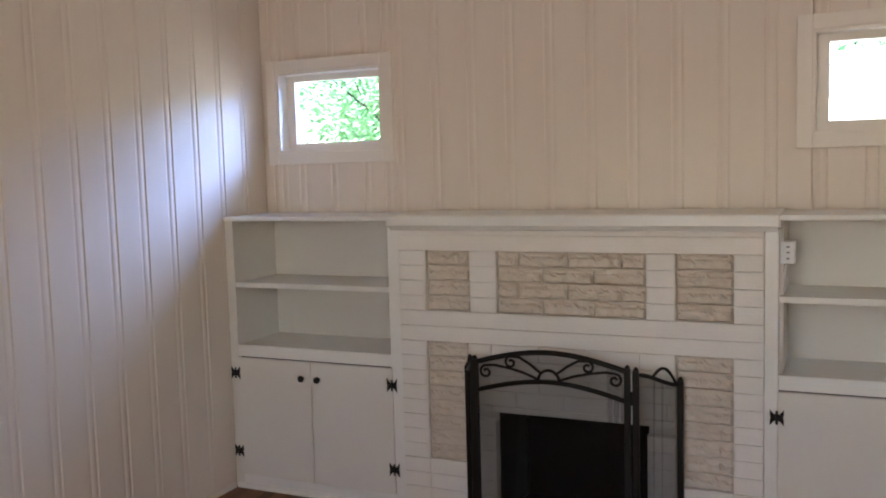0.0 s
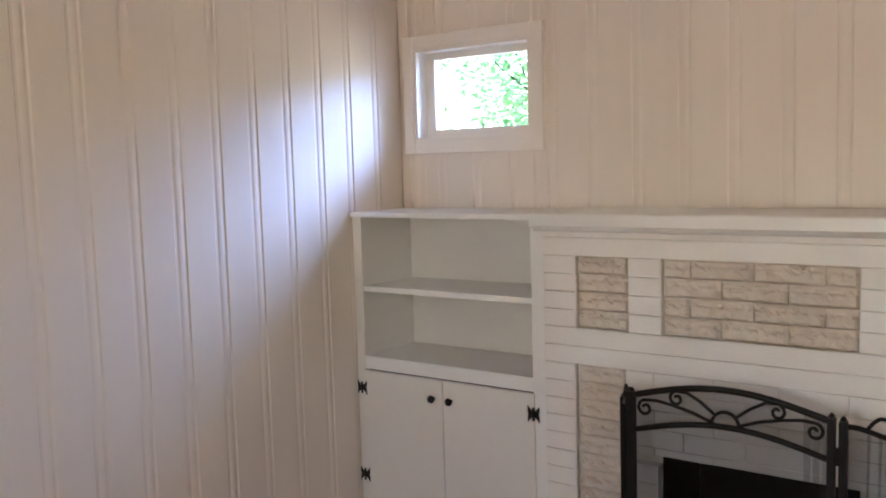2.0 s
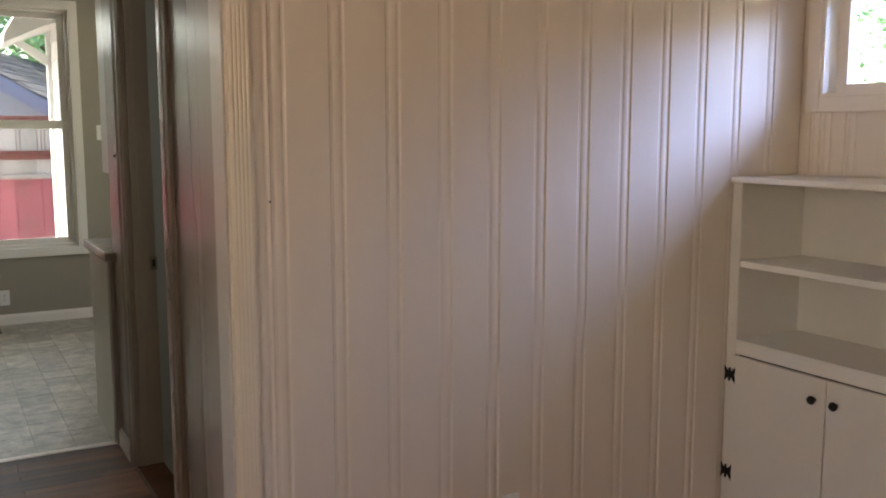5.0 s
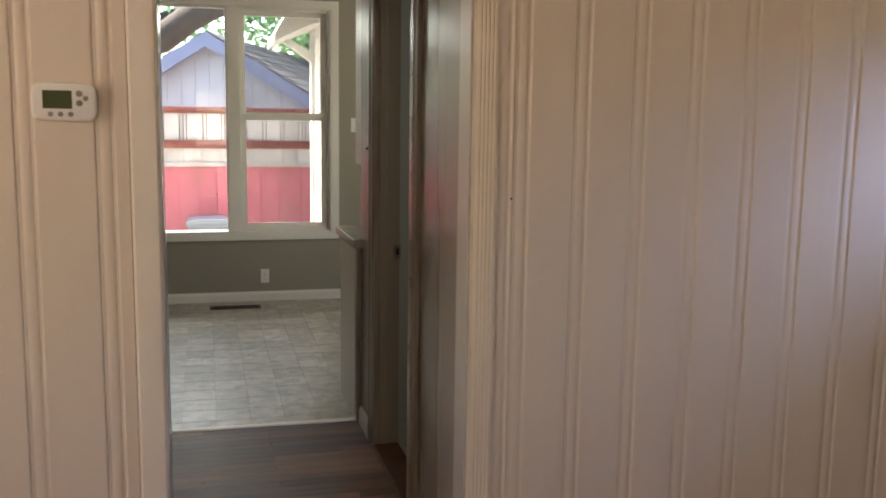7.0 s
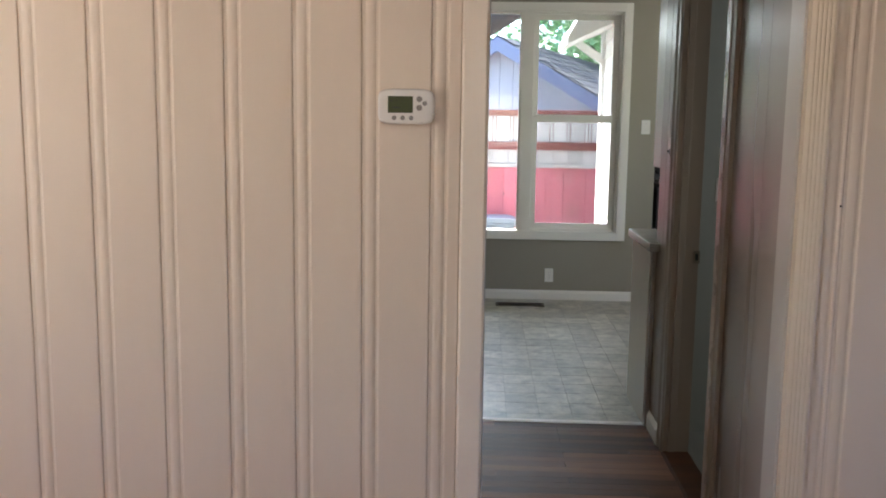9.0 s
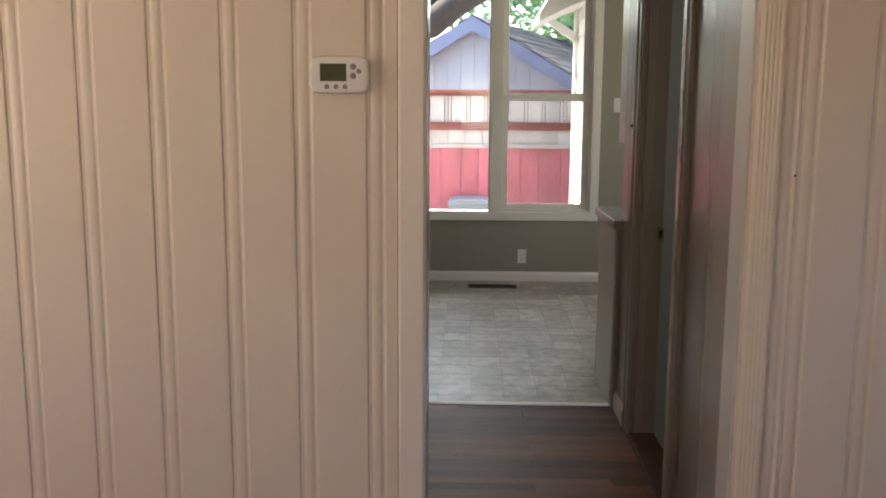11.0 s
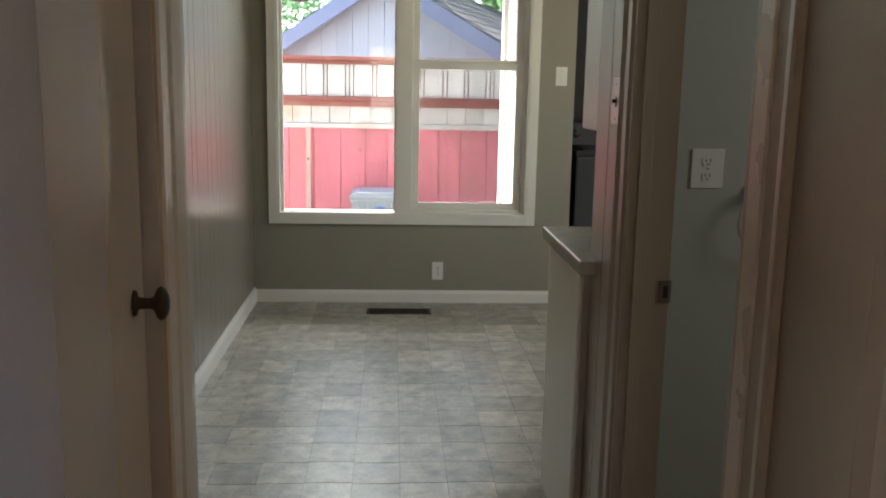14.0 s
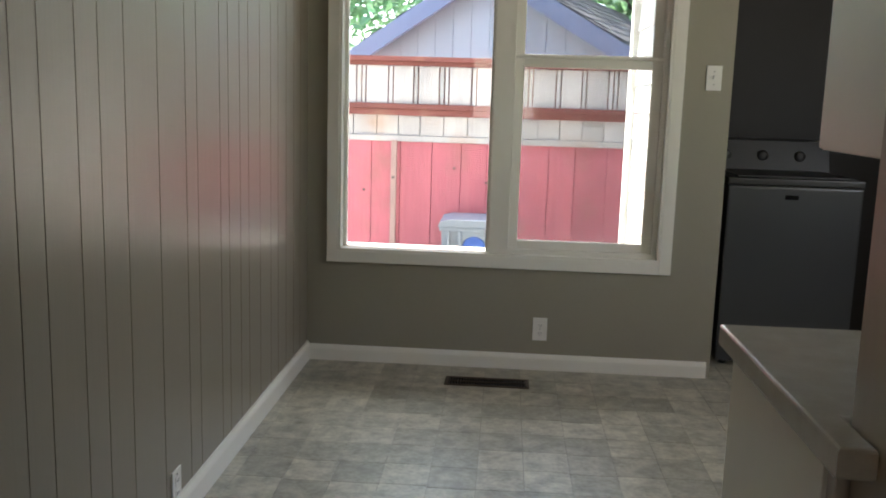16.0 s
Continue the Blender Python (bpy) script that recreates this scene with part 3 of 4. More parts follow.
def butterfly_hinge(y, z, parent):
    bm = bmesh.new()
    half = [(0.0, 0.011), (0.010, 0.013), (0.020, 0.024), (0.024, 0.030), (0.0235, 0.010), (0.021, 0.0), (0.0235, -0.010), (0.024, -0.030), (0.020, -0.024), (0.010, -0.013), (0.0, -0.011)]
    outline = [(y + a, z + b) for a, b in half] + [(y - a, z + b) for a, b in half[::-1]]
    prism(bm, outline, CASE - 0.0245, CASE - 0.0215, "x")
    h = part("hinge", bm, BLACK_IRON, parent, "black iron butterfly hinge")
    bm = bmesh.new()
    lathe(bm, [(0.0045, -0.024), (0.0045, 0.024)], (CASE - 0.0245, y, z), "z", 8)
    part("pin", bm, BLACK_IRON, h)


def bookcase(y_wall, y_fire, side, mid_z, rail_z):
    """Open shelves above a two-door cupboard; side is +1 where the room's wall lies at greater y."""
    lo, hi = min(y_wall, y_fire), max(y_wall, y_fire)
    c = thing("bookcase", None, "cream painted built-in bookcase with two open shelves above cupboard doors", "bookcase", "bookcases beside the fireplace")
    F, B = CASE, FW - 0.004
    s0, s1 = lo + (0.0 if side > 0 else 0.045), hi - (0.045 if side > 0 else 0.0)
    bx("top", (F - 0.012, FW - 0.012, lo, hi - 0.001, 1.258, 1.278), WHITE_TRIM, c, 0.004)
    bx("back_panel", (B - 0.012, B, lo, hi, 0.05, 1.257), CABINET, c)
    if side > 0:
        bx("side_panel", (F, B - 0.012, s1, hi - 0.001, 0.0, 1.257), CABINET, c, 0.002)
        bx("side_panel", (F + 0.051, B - 0.012, lo - 0.0, lo + 0.012, 0.0, 1.257), CABINET, c)
    else:
        bx("side_panel", (F, B - 0.012, lo + 0.001, s0, 0.0, 1.257), CABINET, c, 0.002)
        bx("side_panel", (F + 0.051, B - 0.012, hi - 0.012, hi, 0.0, 1.257), CABINET, c)
    a, b = s0 + (0.012 if side > 0 else 0.0), s1 - (0.0 if side > 0 else 0.012)
    bx("shelf", (F + 0.004, B - 0.012, s0 + 0.0005, s1 - 0.0005, mid_z, mid_z + 0.023), WHITE_TRIM, c, 0.003)
    bx("shelf", (F + 0.021, B - 0.012, a, b, rail_z + 0.027, rail_z + 0.053), WHITE_TRIM, c)
    bx("rail", (F, F + 0.02, s0, s1, rail_z, rail_z + 0.055), WHITE_TRIM, c, 0.003)
    bx("bottom_rail", (F, F + 0.02, s0, s1, 0.0, 0.074), WHITE_TRIM, c, 0.003)
    mid = (s0 + s1) / 2
    for p, q, hy, ky in ((s0 - 0.006, mid - 0.0015, s0 - 0.006, mid - 0.042), (mid + 0.0015, s1 + 0.0, s1 + 0.003, mid + 0.042)):
        d = bx("door", (F - 0.019, F - 0.001, p, q, 0.070, rail_z - 0.003), CABINET, c, 0.002)
        bm = bmesh.new()
        lathe(bm, [(0.006, 0.0), (0.0055, 0.010), (0.013, 0.014), (0.0155, 0.020), (0.013, 0.026), (0.004, 0.029)], (0, 0, 0), "x", 16)
        bmesh.ops.transform(bm, matrix=Matrix.Translation((F - 0.019, ky, 0.552)) @ Matrix.Diagonal((-1, 1, 1, 1)), verts=bm.verts)
        part("knob", bm, BLACK_IRON, d, "small black knob", True)
        for hz in (0.553, 0.182):
            butterfly_hinge(hy, hz, d)
    bx("gap_shade", (F + 0.021, F + 0.03, s0, s1, 0.075, rail_z - 0.001), SASH_DARK, c)
    bm = bmesh.new()
    prism(bm, [(F - 0.018, 0.0), (F - 0.016, 0.012), (F - 0.006, 0.020), (F, 0.020), (F, 0.0)], lo, hi - 0.018 if side > 0 else hi, "y")
    part("base_shoe", bm, WHITE_TRIM, c)
    return c


bookcase(-0.001, -0.855, 1, 0.951, 0.628)
bookcase(-3.32, -2.413, -1, 0.964, 0.648)

# plug box on the right bookcase's inner side
ob = thing("outlet_box", None, "white surface-mounted outlet box with a hanging cord", "outlet")
bx("body", (3.04, 3.115, -2.462, -2.4135, 1.098, 1.178), PLASTIC, ob, 0.004)
for z in (1.118, 1.140, 1.160):
    bx("slot", (3.0385, 3.0405, -2.445, -2.434, z - 0.003, z + 0.003), PLASTIC_GREY, ob)
bm = bmesh.new()
tube(bm, [(3.08, -2.432, 1.099), (3.085, -2.428, 1.06), (3.10, -2.422, 1.02), (3.14, -2.425, 0.979)], 0.004, 6)
part("cord", bm, PLASTIC, ob, "", True)

# ---- fire screen ----


def arc(p, q, rise, n=24):
    p, q = Vector(p), Vector(q)
    return [p.lerp(q, i / n) + Vector((0, 0, rise * math.sin(math.pi * i / n))) for i in range(n + 1)]


def spiral(origin, du, r0, turns, start, dirn=1, n=22):
    """A scroll in the upright plane of the direction du."""
    pts = []
    for i in range(n + 1):
        t = i / n
        a = start + dirn * turns * 2 * math.pi * t
        r = r0 * (1 - 0.72 * t)
        pts.append(Vector(origin) + du * (r * math.cos(a)) + Vector((0, 0, r * math.sin(a))))
    return pts


SX = 2.80
screen = thing("fire_screen", None, "black wrought-iron folding fire screen with scrolls and wire mesh", "fire screen")


def screen_panel(p, q, top, rise, centre):
    p, q = Vector((*p, 0.0)), Vector((*q, 0.0))
    du = (q - p).normalized()
    w = (q - p).length
    fr = part("frame", tube(bmesh.new(), [p + Vector((0, 0, 0.03)), q + Vector((0, 0, 0.03))], 0.007), BLACK_IRON, screen, "", True)
    drop = 0.0 if centre else 0.055
    for e, high in ((p, top), (q, top - drop)):
        bx("post", (e.x - 0.011, e.x + 0.011, e.y - 0.011, e.y + 0.011, 0.0, high + 0.012), BLACK_IRON, screen, 0.003)
        part("finial", lathe(bmesh.new(), [(0.007, 0.0), (0.010, 0.005), (0.006, 0.010), (0.002, 0.014)], (e.x, e.y, high + 0.012), "z", 10), BLACK_IRON, screen, "", True)
    up = Vector((0, 0, 1))
    if centre:
        upper = arc(p + up * top, q + up * top, rise)
        lower = arc(p + up * (top - 0.112), q + up * (top - 0.112), rise)
        part("arch", tube(bmesh.new(), upper, 0.010), BLACK_IRON, screen, "", True)
        part("arch", tube(bmesh.new(), lower, 0.009), BLACK_IRON, screen, "", True)
        m = p + du * (w / 2) + up * (top - 0.112 + rise)
        part("scroll", tube(bmesh.new(), [m + du * (0.042 * math.cos(a)) + up * (0.045 * math.sin(a)) for a in [math.pi * i / 16 for i in range(17)]], 0.0055), BLACK_IRON, screen, "", True)
        for s in (1, -1):
            e = du * s
            rod = [m + e * 0.03 + up * 0.032, m + e * 0.075 + up * 0.066, m + e * 0.115 + up * 0.088, m + e * 0.15 + up * 0.090]
            tail = spiral(m + e * 0.150 + up * 0.066, e, 0.024, 1.15, math.pi / 2, -1)
            part("scroll", tube(bmesh.new(), rod + tail[1:], 0.005), BLACK_IRON, screen, "", True)
            rod = [m + e * 0.035 + up * 0.006, m + e * 0.10 + up * 0.030, m + e * 0.16 + up * 0.044, m + e * 0.215 + up * 0.052, m + e * 0.250 + up * 0.050]
            tail = spiral(m + e * 0.252 + up * 0.024, e, 0.026, 1.2, math.pi / 2, -1)
            part("scroll", tube(bmesh.new(), rod + tail[1:], 0.005), BLACK_IRON, screen, "", True)
        line = upper
    else:
        fall = [top - 0.004 - drop * (3 - 2 * i / 16) * (i / 16) ** 2 for i in range(17)]
        line = [p + du * (w * i / 16) + up * fall[i] for i in range(17)]
        part("arch", tube(bmesh.new(), line, 0.008), BLACK_IRON, screen, "", True)
        loop = [p + du * (w * (0.36 + 0.56 * i / 14)) + up * (fall[6] + (fall[15] - fall[6]) * i / 14 + 0.048 * math.sin(math.pi * i / 14)) for i in range(15)]
        part("handle", tube(bmesh.new(), loop, 0.0055), BLACK_IRON, screen, "", True)
    bm = bmesh.new()
    lowr = [bm.verts.new(v - up * (v.z - 0.03)) for v in line]
    uppr = [bm.verts.new(v) for v in line]
    for i in range(len(line) - 1):
        bm.faces.new((lowr[i], lowr[i + 1], uppr[i + 1], uppr[i]))
    bmesh.ops.solidify(bm, geom=bm.faces[:], thickness=0.0016)
    part("mesh_panel", bm, WIRE, screen, "fine black wire mesh")


screen_panel((SX, -1.318), (SX, -1.912), 0.722, 0.052, True)
screen_panel((SX + 0.004, -1.942), (SX + 0.135, -2.078), 0.715, 0.0, False)
screen_panel((SX + 0.024, -1.30), (SX + 0.145, -1.225), 0.715, 0.0, False)
for z in (0.15, 0.60):
    bx("hinge", (SX - 0.006, SX + 0.006, -1.932, -1.922, z, z + 0.05), BLACK_IRON, screen, 0.002)

# ---- wall plates ----


def plate_y(name, x, y, z, label, kind, w=0.070, h=0.114, facing=-1):
    """A cover plate on a wall that faces -y (or +y)."""
    ob = thing(name, None, label, "outlet" if kind == "outlet" else "switch")
    f = facing
    bx("plate", (x - w / 2, x + w / 2, min(y, y + f * 0.006), max(y, y + f * 0.006), z - h / 2, z + h / 2), PLASTIC, ob, 0.002)
    yy = y + f * 0.006
    if kind == "outlet":
        for dz in (0.02, -0.02):
            bm = bmesh.new()
            prism(bm, [(x + 0.0165 * math.cos(a), z + dz + 0.0145 * math.sin(a)) for a in [math.pi * k / 8 for k in range(16)]], min(yy, yy + f * 0.002), max(yy, yy + f * 0.002), "y")
            face = part("socket", bm, PLASTIC, ob)
            for dx in (-0.006, 0.006):
                bx("slot", (x + dx - 0.001, x + dx + 0.001, min(yy + f * 0.002, yy + f * 0.0026), max(yy + f * 0.002, yy + f * 0.0026), z + dz - 0.002, z + dz + 0.006), DARK_PLASTIC, face)
            bx("slot", (x - 0.002, x + 0.002, min(yy + f * 0.002, yy + f * 0.0026), max(yy + f * 0.002, yy + f * 0.0026), z + dz - 0.010, z + dz - 0.006), DARK_PLASTIC, face)
    else:
        bx("toggle", (x - 0.005, x + 0.005, min(yy, yy + f * 0.012), max(yy, yy + f * 0.012), z - 0.004, z + 0.012), PLASTIC, ob, 0.002)
    for dz in ((0,) if kind == "outlet" else (0.03, -0.03)):
        bm = bmesh.new()
        lathe(bm, [(0.003, 0.0), (0.0028, 0.001)], (x, yy + (0 if f > 0 else -0.001), z + dz), "y", 8)
        part("screw", bm, PLASTIC_GREY, ob)
    return ob


plate_y("wall_outlet", 2.022, 0.0, 0.215, "white duplex outlet on the cream boarded wall", "outlet")
plate_y("wall_outlet", 0.888, KF, 0.205, "white duplex outlet low on the taupe kitchen wall", "outlet")
plate_y("light_switch", 1.634, KF, 1.438, "white toggle switch on the taupe kitchen wall", "switch")
gf = plate_y("bath_outlet", 1.437, 1.85, 1.163, "white two-gang outlet and switch plate on the bathroom wall", "outlet", 0.088, 0.105)


def plate_x(name, x, y, z, label, f, kind, material=PLASTIC):
    ob = thing(name, None, label, "outlet" if kind == "outlet" else "switch")
    bx("plate", (min(x, x + f * 0.006), max(x, x + f * 0.006), y - 0.035, y + 0.035, z - 0.057, z + 0.057), material, ob, 0.002)
    xx = x + f * 0.006
    if kind == "outlet":
        for dz in (0.02, -0.02):
            face = bx("socket", (min(xx, xx + f * 0.002), max(xx, xx + f * 0.002), y - 0.016, y + 0.016, z + dz - 0.014, z + dz + 0.014), PLASTIC, ob, 0.001)
            for dy in (-0.006, 0.006):
                bx("slot", (min(xx + f * 0.002, xx + f * 0.0026), max(xx + f * 0.002, xx + f * 0.0026), y + dy - 0.001, y + dy + 0.001, z + dz - 0.002, z + dz + 0.006), DARK_PLASTIC, face)
    else:
        bx("toggle", (min(xx, xx + f * 0.010), max(xx, xx + f * 0.010), y - 0.004, y + 0.004, z - 0.003, z + 0.006), DARK_PLASTIC, ob, 0.0015)
        bx("slot", (min(xx, xx + f * 0.001), max(xx, xx + f * 0.001), y - 0.006, y + 0.006, z - 0.013, z + 0.013), DARK_PLASTIC, ob)
    for dz in (0.042, -0.042):
        bm = bmesh.new()
        lathe(bm, [(0.003, 0.0), (0.0028, 0.001)], (xx + (0 if f > 0 else -0.001), y, z + dz), "x", 8)
        part("screw", bm, DARK_PLASTIC, ob)
    return ob


plate_x("wall_outlet", KL, 3.28, 0.125, "white duplex outlet low on the glossy taupe boards", 1, "outlet")
plate_x("light_switch", HALL_R, 1.705, 1.338, "brushed metal toggle switch plate on the hall wall", -1, "switch", COPPER_PLATE)

# ---- thermostat ----
th = thing("thermostat", None, "white digital thermostat with a green display on the cream boards", "thermostat")
tx, tz = 0.121, 1.490
bm = bmesh.new()
corner = [(math.cos(a), math.sin(a)) for a in [2 * math.pi * (k + 0.5) / 40 for k in range(40)]]
prism(bm, [(tx + 0.0725 * math.copysign(abs(c) ** 0.42, c), tz + 0.0450 * math.copysign(abs(d) ** 0.36, d)) for c, d in corner], -0.026, -0.0005, "y")
es = [e for e in bm.edges if abs(e.verts[0].co.y - e.verts[1].co.y) < 1e-5 and e.verts[0].co.y < -0.02]
bmesh.ops.bevel(bm, geom=es, offset=0.007, segments=3, affect="EDGES", profile=0.5)
part("case", bm, PLASTIC, th, "", True)
bx("screen", (tx - 0.046, tx + 0.018, -0.0268, -0.0258, tz - 0.016, tz + 0.026), LCD, th)
for dx, w, dz in ((-0.036, 0.010, 0.013), (-0.022, 0.006, 0.013), (-0.030, 0.030, -0.004)):
    bx("readout", (tx + dx - 0.004, tx + dx - 0.004 + w * 0.6, -0.0274, -0.0269, tz + dz, tz + dz + 0.003), DARK_PLASTIC, th)
for px, pz, r in ((0.034, 0.019, 0.0075), (0.034, -0.003, 0.0075), (0.048, 0.008, 0.006), (-0.030, -0.029, 0.006), (-0.008, -0.029, 0.006), (0.014, -0.029, 0.006)):
    bm = bmesh.new()
    lathe(bm, [(r, 0.0), (r * 0.9, -0.0022)], (tx + px, -0.0258, tz + pz), "y", 14)
    part("button", bm, PLASTIC_GREY, th)

# ---- hall: closet door, bathroom doorway, threshold ----
closet = thing("closet_door", None, "closed warm taupe painted plank closet door with a dark bronze knob", "door", "", "structure")
closet.name = "door_1"
DX = 0.204
for a, b in ((0.404, 0.562), (0.562, 0.716), (0.716, 0.88)):
    bx("plank", (DX - 0.035, DX, a + 0.0003, b - 0.0003, 0.008, 2.04), BEIGE_LIT, closet, 0.0006)
bm = bmesh.new()
lathe(bm, [(0.019, 0.0), (0.018, 0.004), (0.009, 0.007), (0.0075, 0.024), (0.010, 0.030), (0.022, 0.036), (0.025, 0.041), (0.022, 0.047), (0.012, 0.052), (0.003, 0.053)], (0, 0, 0), "x", 20)
bmesh.ops.transform(bm, matrix=Matrix.Translation((DX, 0.825, 1.036)) @ Matrix.Diagonal((1, 0.72, 1.08, 1)), verts=bm.verts)
part("knob", bm, BRONZE, closet, "dark bronze knob", True)
bm = bmesh.new()
prism(bm, [(0.225, 0.886), (0.236, 0.886), (0.240, 0.893), (0.240, 0.94), (0.244, 0.95), (0.247, 1.0), (0.242, 1.012), (0.225, 1.012)], 0, 2.1)
tagged(part("trim_closet", bm, BEIGE_LIT), "taupe moulded door casing", "trim", "", "structure")

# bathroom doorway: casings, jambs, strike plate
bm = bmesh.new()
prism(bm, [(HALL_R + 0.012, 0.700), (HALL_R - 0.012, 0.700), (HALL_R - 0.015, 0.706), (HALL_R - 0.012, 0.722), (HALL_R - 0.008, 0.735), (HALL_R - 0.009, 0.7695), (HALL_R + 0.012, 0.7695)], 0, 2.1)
tagged(part("trim_bath_near", bm, BEIGE_SHADED), "taupe moulded door casing", "trim", "", "structure")
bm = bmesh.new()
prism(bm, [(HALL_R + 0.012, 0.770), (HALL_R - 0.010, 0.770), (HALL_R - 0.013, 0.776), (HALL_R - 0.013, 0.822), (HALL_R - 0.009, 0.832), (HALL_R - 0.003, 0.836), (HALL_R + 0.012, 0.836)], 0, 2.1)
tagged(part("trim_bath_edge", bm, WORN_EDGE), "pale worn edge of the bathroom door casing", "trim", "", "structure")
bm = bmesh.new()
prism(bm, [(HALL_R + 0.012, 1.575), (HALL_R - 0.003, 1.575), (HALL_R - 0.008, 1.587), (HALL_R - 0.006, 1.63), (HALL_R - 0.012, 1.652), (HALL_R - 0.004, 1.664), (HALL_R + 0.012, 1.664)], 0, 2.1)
tagged(part("trim_bath_far", bm, BEIGE_SHADED), "taupe moulded door casing", "trim", "", "structure")
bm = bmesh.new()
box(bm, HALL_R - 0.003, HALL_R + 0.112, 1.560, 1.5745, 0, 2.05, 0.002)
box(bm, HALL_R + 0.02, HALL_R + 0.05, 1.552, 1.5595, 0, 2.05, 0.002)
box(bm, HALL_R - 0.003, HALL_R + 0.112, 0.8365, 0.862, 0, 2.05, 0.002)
tagged(part("trim_bath_jamb", bm, BEIGE_SHADED), "taupe door jamb with a stop", "trim", "", "structure")
st = thing("strike_plate", None, "dark metal strike plate on the bathroom door jamb", "strike plate")
bx("plate", (HALL_R + 0.088, HALL_R + 0.116, 1.5565, 1.5598, 0.862, 0.918), NICKEL, st, 0.001)
bx("hole", (HALL_R + 0.096, HALL_R + 0.108, 1.5555, 1.5566, 0.875, 0.905), DARK_PLASTIC, st)
bm = bmesh.new()
prism(bm, [(HALL_R - 0.01, 0.0), (HALL_R + 0.115, 0.0), (HALL_R + 0.11, 0.010), (HALL_R + 0.0, 0.010)], 0.862, 1.56, "y")
tagged(part("trim_bath_threshold", bm, OAK), "dark oak door threshold", "trim", "", "structure")

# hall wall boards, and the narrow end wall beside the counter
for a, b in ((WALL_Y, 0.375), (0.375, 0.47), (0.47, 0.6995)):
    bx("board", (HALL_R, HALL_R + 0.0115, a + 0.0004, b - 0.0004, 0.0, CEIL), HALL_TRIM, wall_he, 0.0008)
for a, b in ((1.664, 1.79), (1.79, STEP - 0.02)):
    bx("board", (HALL_R, HALL_R + 0.0115, a + 0.001, b - 0.001, 0.0, CEIL), BEIGE_SHADED, wall_he, 0.002)


def base_outline(h=0.085, d=0.014):
    return [(0, 0), (d, 0), (d, h - 0.022), (d - 0.004, h - 0.012), (d - 0.008, h - 0.006), (d - 0.010, h), (0, h)]


bm = bmesh.new()
prism(bm, [(HALL_R - a, b) for a, b in base_outline()], 1.666, STEP - 0.022, "y")
tagged(part("baseboard_hall", bm, WHITE_TRIM), "white painted baseboard", "baseboard", "", "structure")
bm = bmesh.new()
prism(bm, [(KL + a, b) for a, b in base_outline(0.092, 0.018)], 1.10, KF, "y")
tagged(part("baseboard_kitchen_west", bm, WHITE_TRIM), "white painted baseboard", "baseboard", "", "structure")
bm = bmesh.new()
prism(bm, [(KF - a, b) for a, b in base_outline(0.078, 0.018)], KL + 0.016, 1.70, "x")
tagged(part("baseboard_kitchen_north", bm, WHITE_TRIM), "white painted baseboard", "baseboard", "", "structure")
bm = bmesh.new()
prism(bm, [(STEP - 0.016, 0.0), (STEP - 0.014, 0.007), (STEP, 0.011), (STEP + 0.014, 0.007), (STEP + 0.016, 0.0)], KL, HALL_R - 0.016, "x")
tagged(part("trim_threshold", bm, ALU), "worn aluminium threshold strip between oak and vinyl", "trim", "", "structure")

# ---- bathroom: towel ring ----
ring = thing("towel_ring", None, "chrome towel ring on the pale bathroom wall", "towel ring")
rx, rz = 1.568, 1.10
part("rosette", lathe(bmesh.new(), [(0.028, 0.0), (0.028, -0.006), (0.020, -0.012), (0.011, -0.020), (0.010, -0.040), (0.013, -0.046), (0.010, -0.054)], (rx, 1.8495, rz), "y", 24), CHROME, ring, "", True)
part("ring", tube(bmesh.new(), [(rx + 0.03 + 0.082 * math.cos(a), 1.80 + 0.006 * math.sin(a), rz - 0.082 + 0.082 * math.sin(a)) for a in [2 * math.pi * k / 40 for k in range(40)]], 0.0045, 8, True), CHROME, ring, "", True)

# ---- kitchen window ----
kw = thing("window_3", None, "large white window, fixed pane beside a double-hung sash", "window", "", "structure")
x0, x1, z0, z1 = KWIN
t = 0.057
for dims in ((x0 - t, x0, z0 - t, z1 + t), (x1, x1 + t, z0 - t, z1 + t), (x0, x1, z0 - t, z0), (x0, x1, z1, z1 + t)):
    bx("window_frame", (dims[0], dims[1], KF - 0.02, KF - 0.0005, dims[2], dims[3]), WHITE_TRIM, kw, 0.003)
for dims in ((x0, x0 + 0.012, z0, z1), (x1 - 0.012, x1, z0, z1), (x0 + 0.012, x1 - 0.012, z1 - 0.012, z1)):
    bx("reveal", (dims[0], dims[1], KF - 0.018, KF + 0.14, dims[2], dims[3]), WHITE_TRIM, kw)
bx("window_sill", (x0, x1, KF - 0.018, KF + 0.15, z0 - 0.0005, z0 + 0.012), WHITE_TRIM, kw, 0.003)
bm = bmesh.new()
prism(bm, [(KF + 0.151, z0 - 0.03), (KF + 0.151, z0 + 0.010), (KF + 0.262, z0 - 0.004), (KF + 0.266, z0 - 0.010), (KF + 0.266, z0 - 0.034)], x0 - 0.04, x1 - 0.015, "x")
part("outer_sill", bm, OUT_WHITE, kw, "sunlit sloping outer sill")
MX0, MX1 = 0.616, 0.716
bx("mullion", (MX0, MX1, KF + 0.01, KF + 0.10, z0 + 0.012, z1 - 0.012), WHITE_TRIM, kw, 0.004)
bx("mullion_bead", (MX0 - 0.012, MX0, KF + 0.05, KF + 0.08, z0 + 0.012, z1 - 0.012), WHITE_TRIM, kw, 0.003)
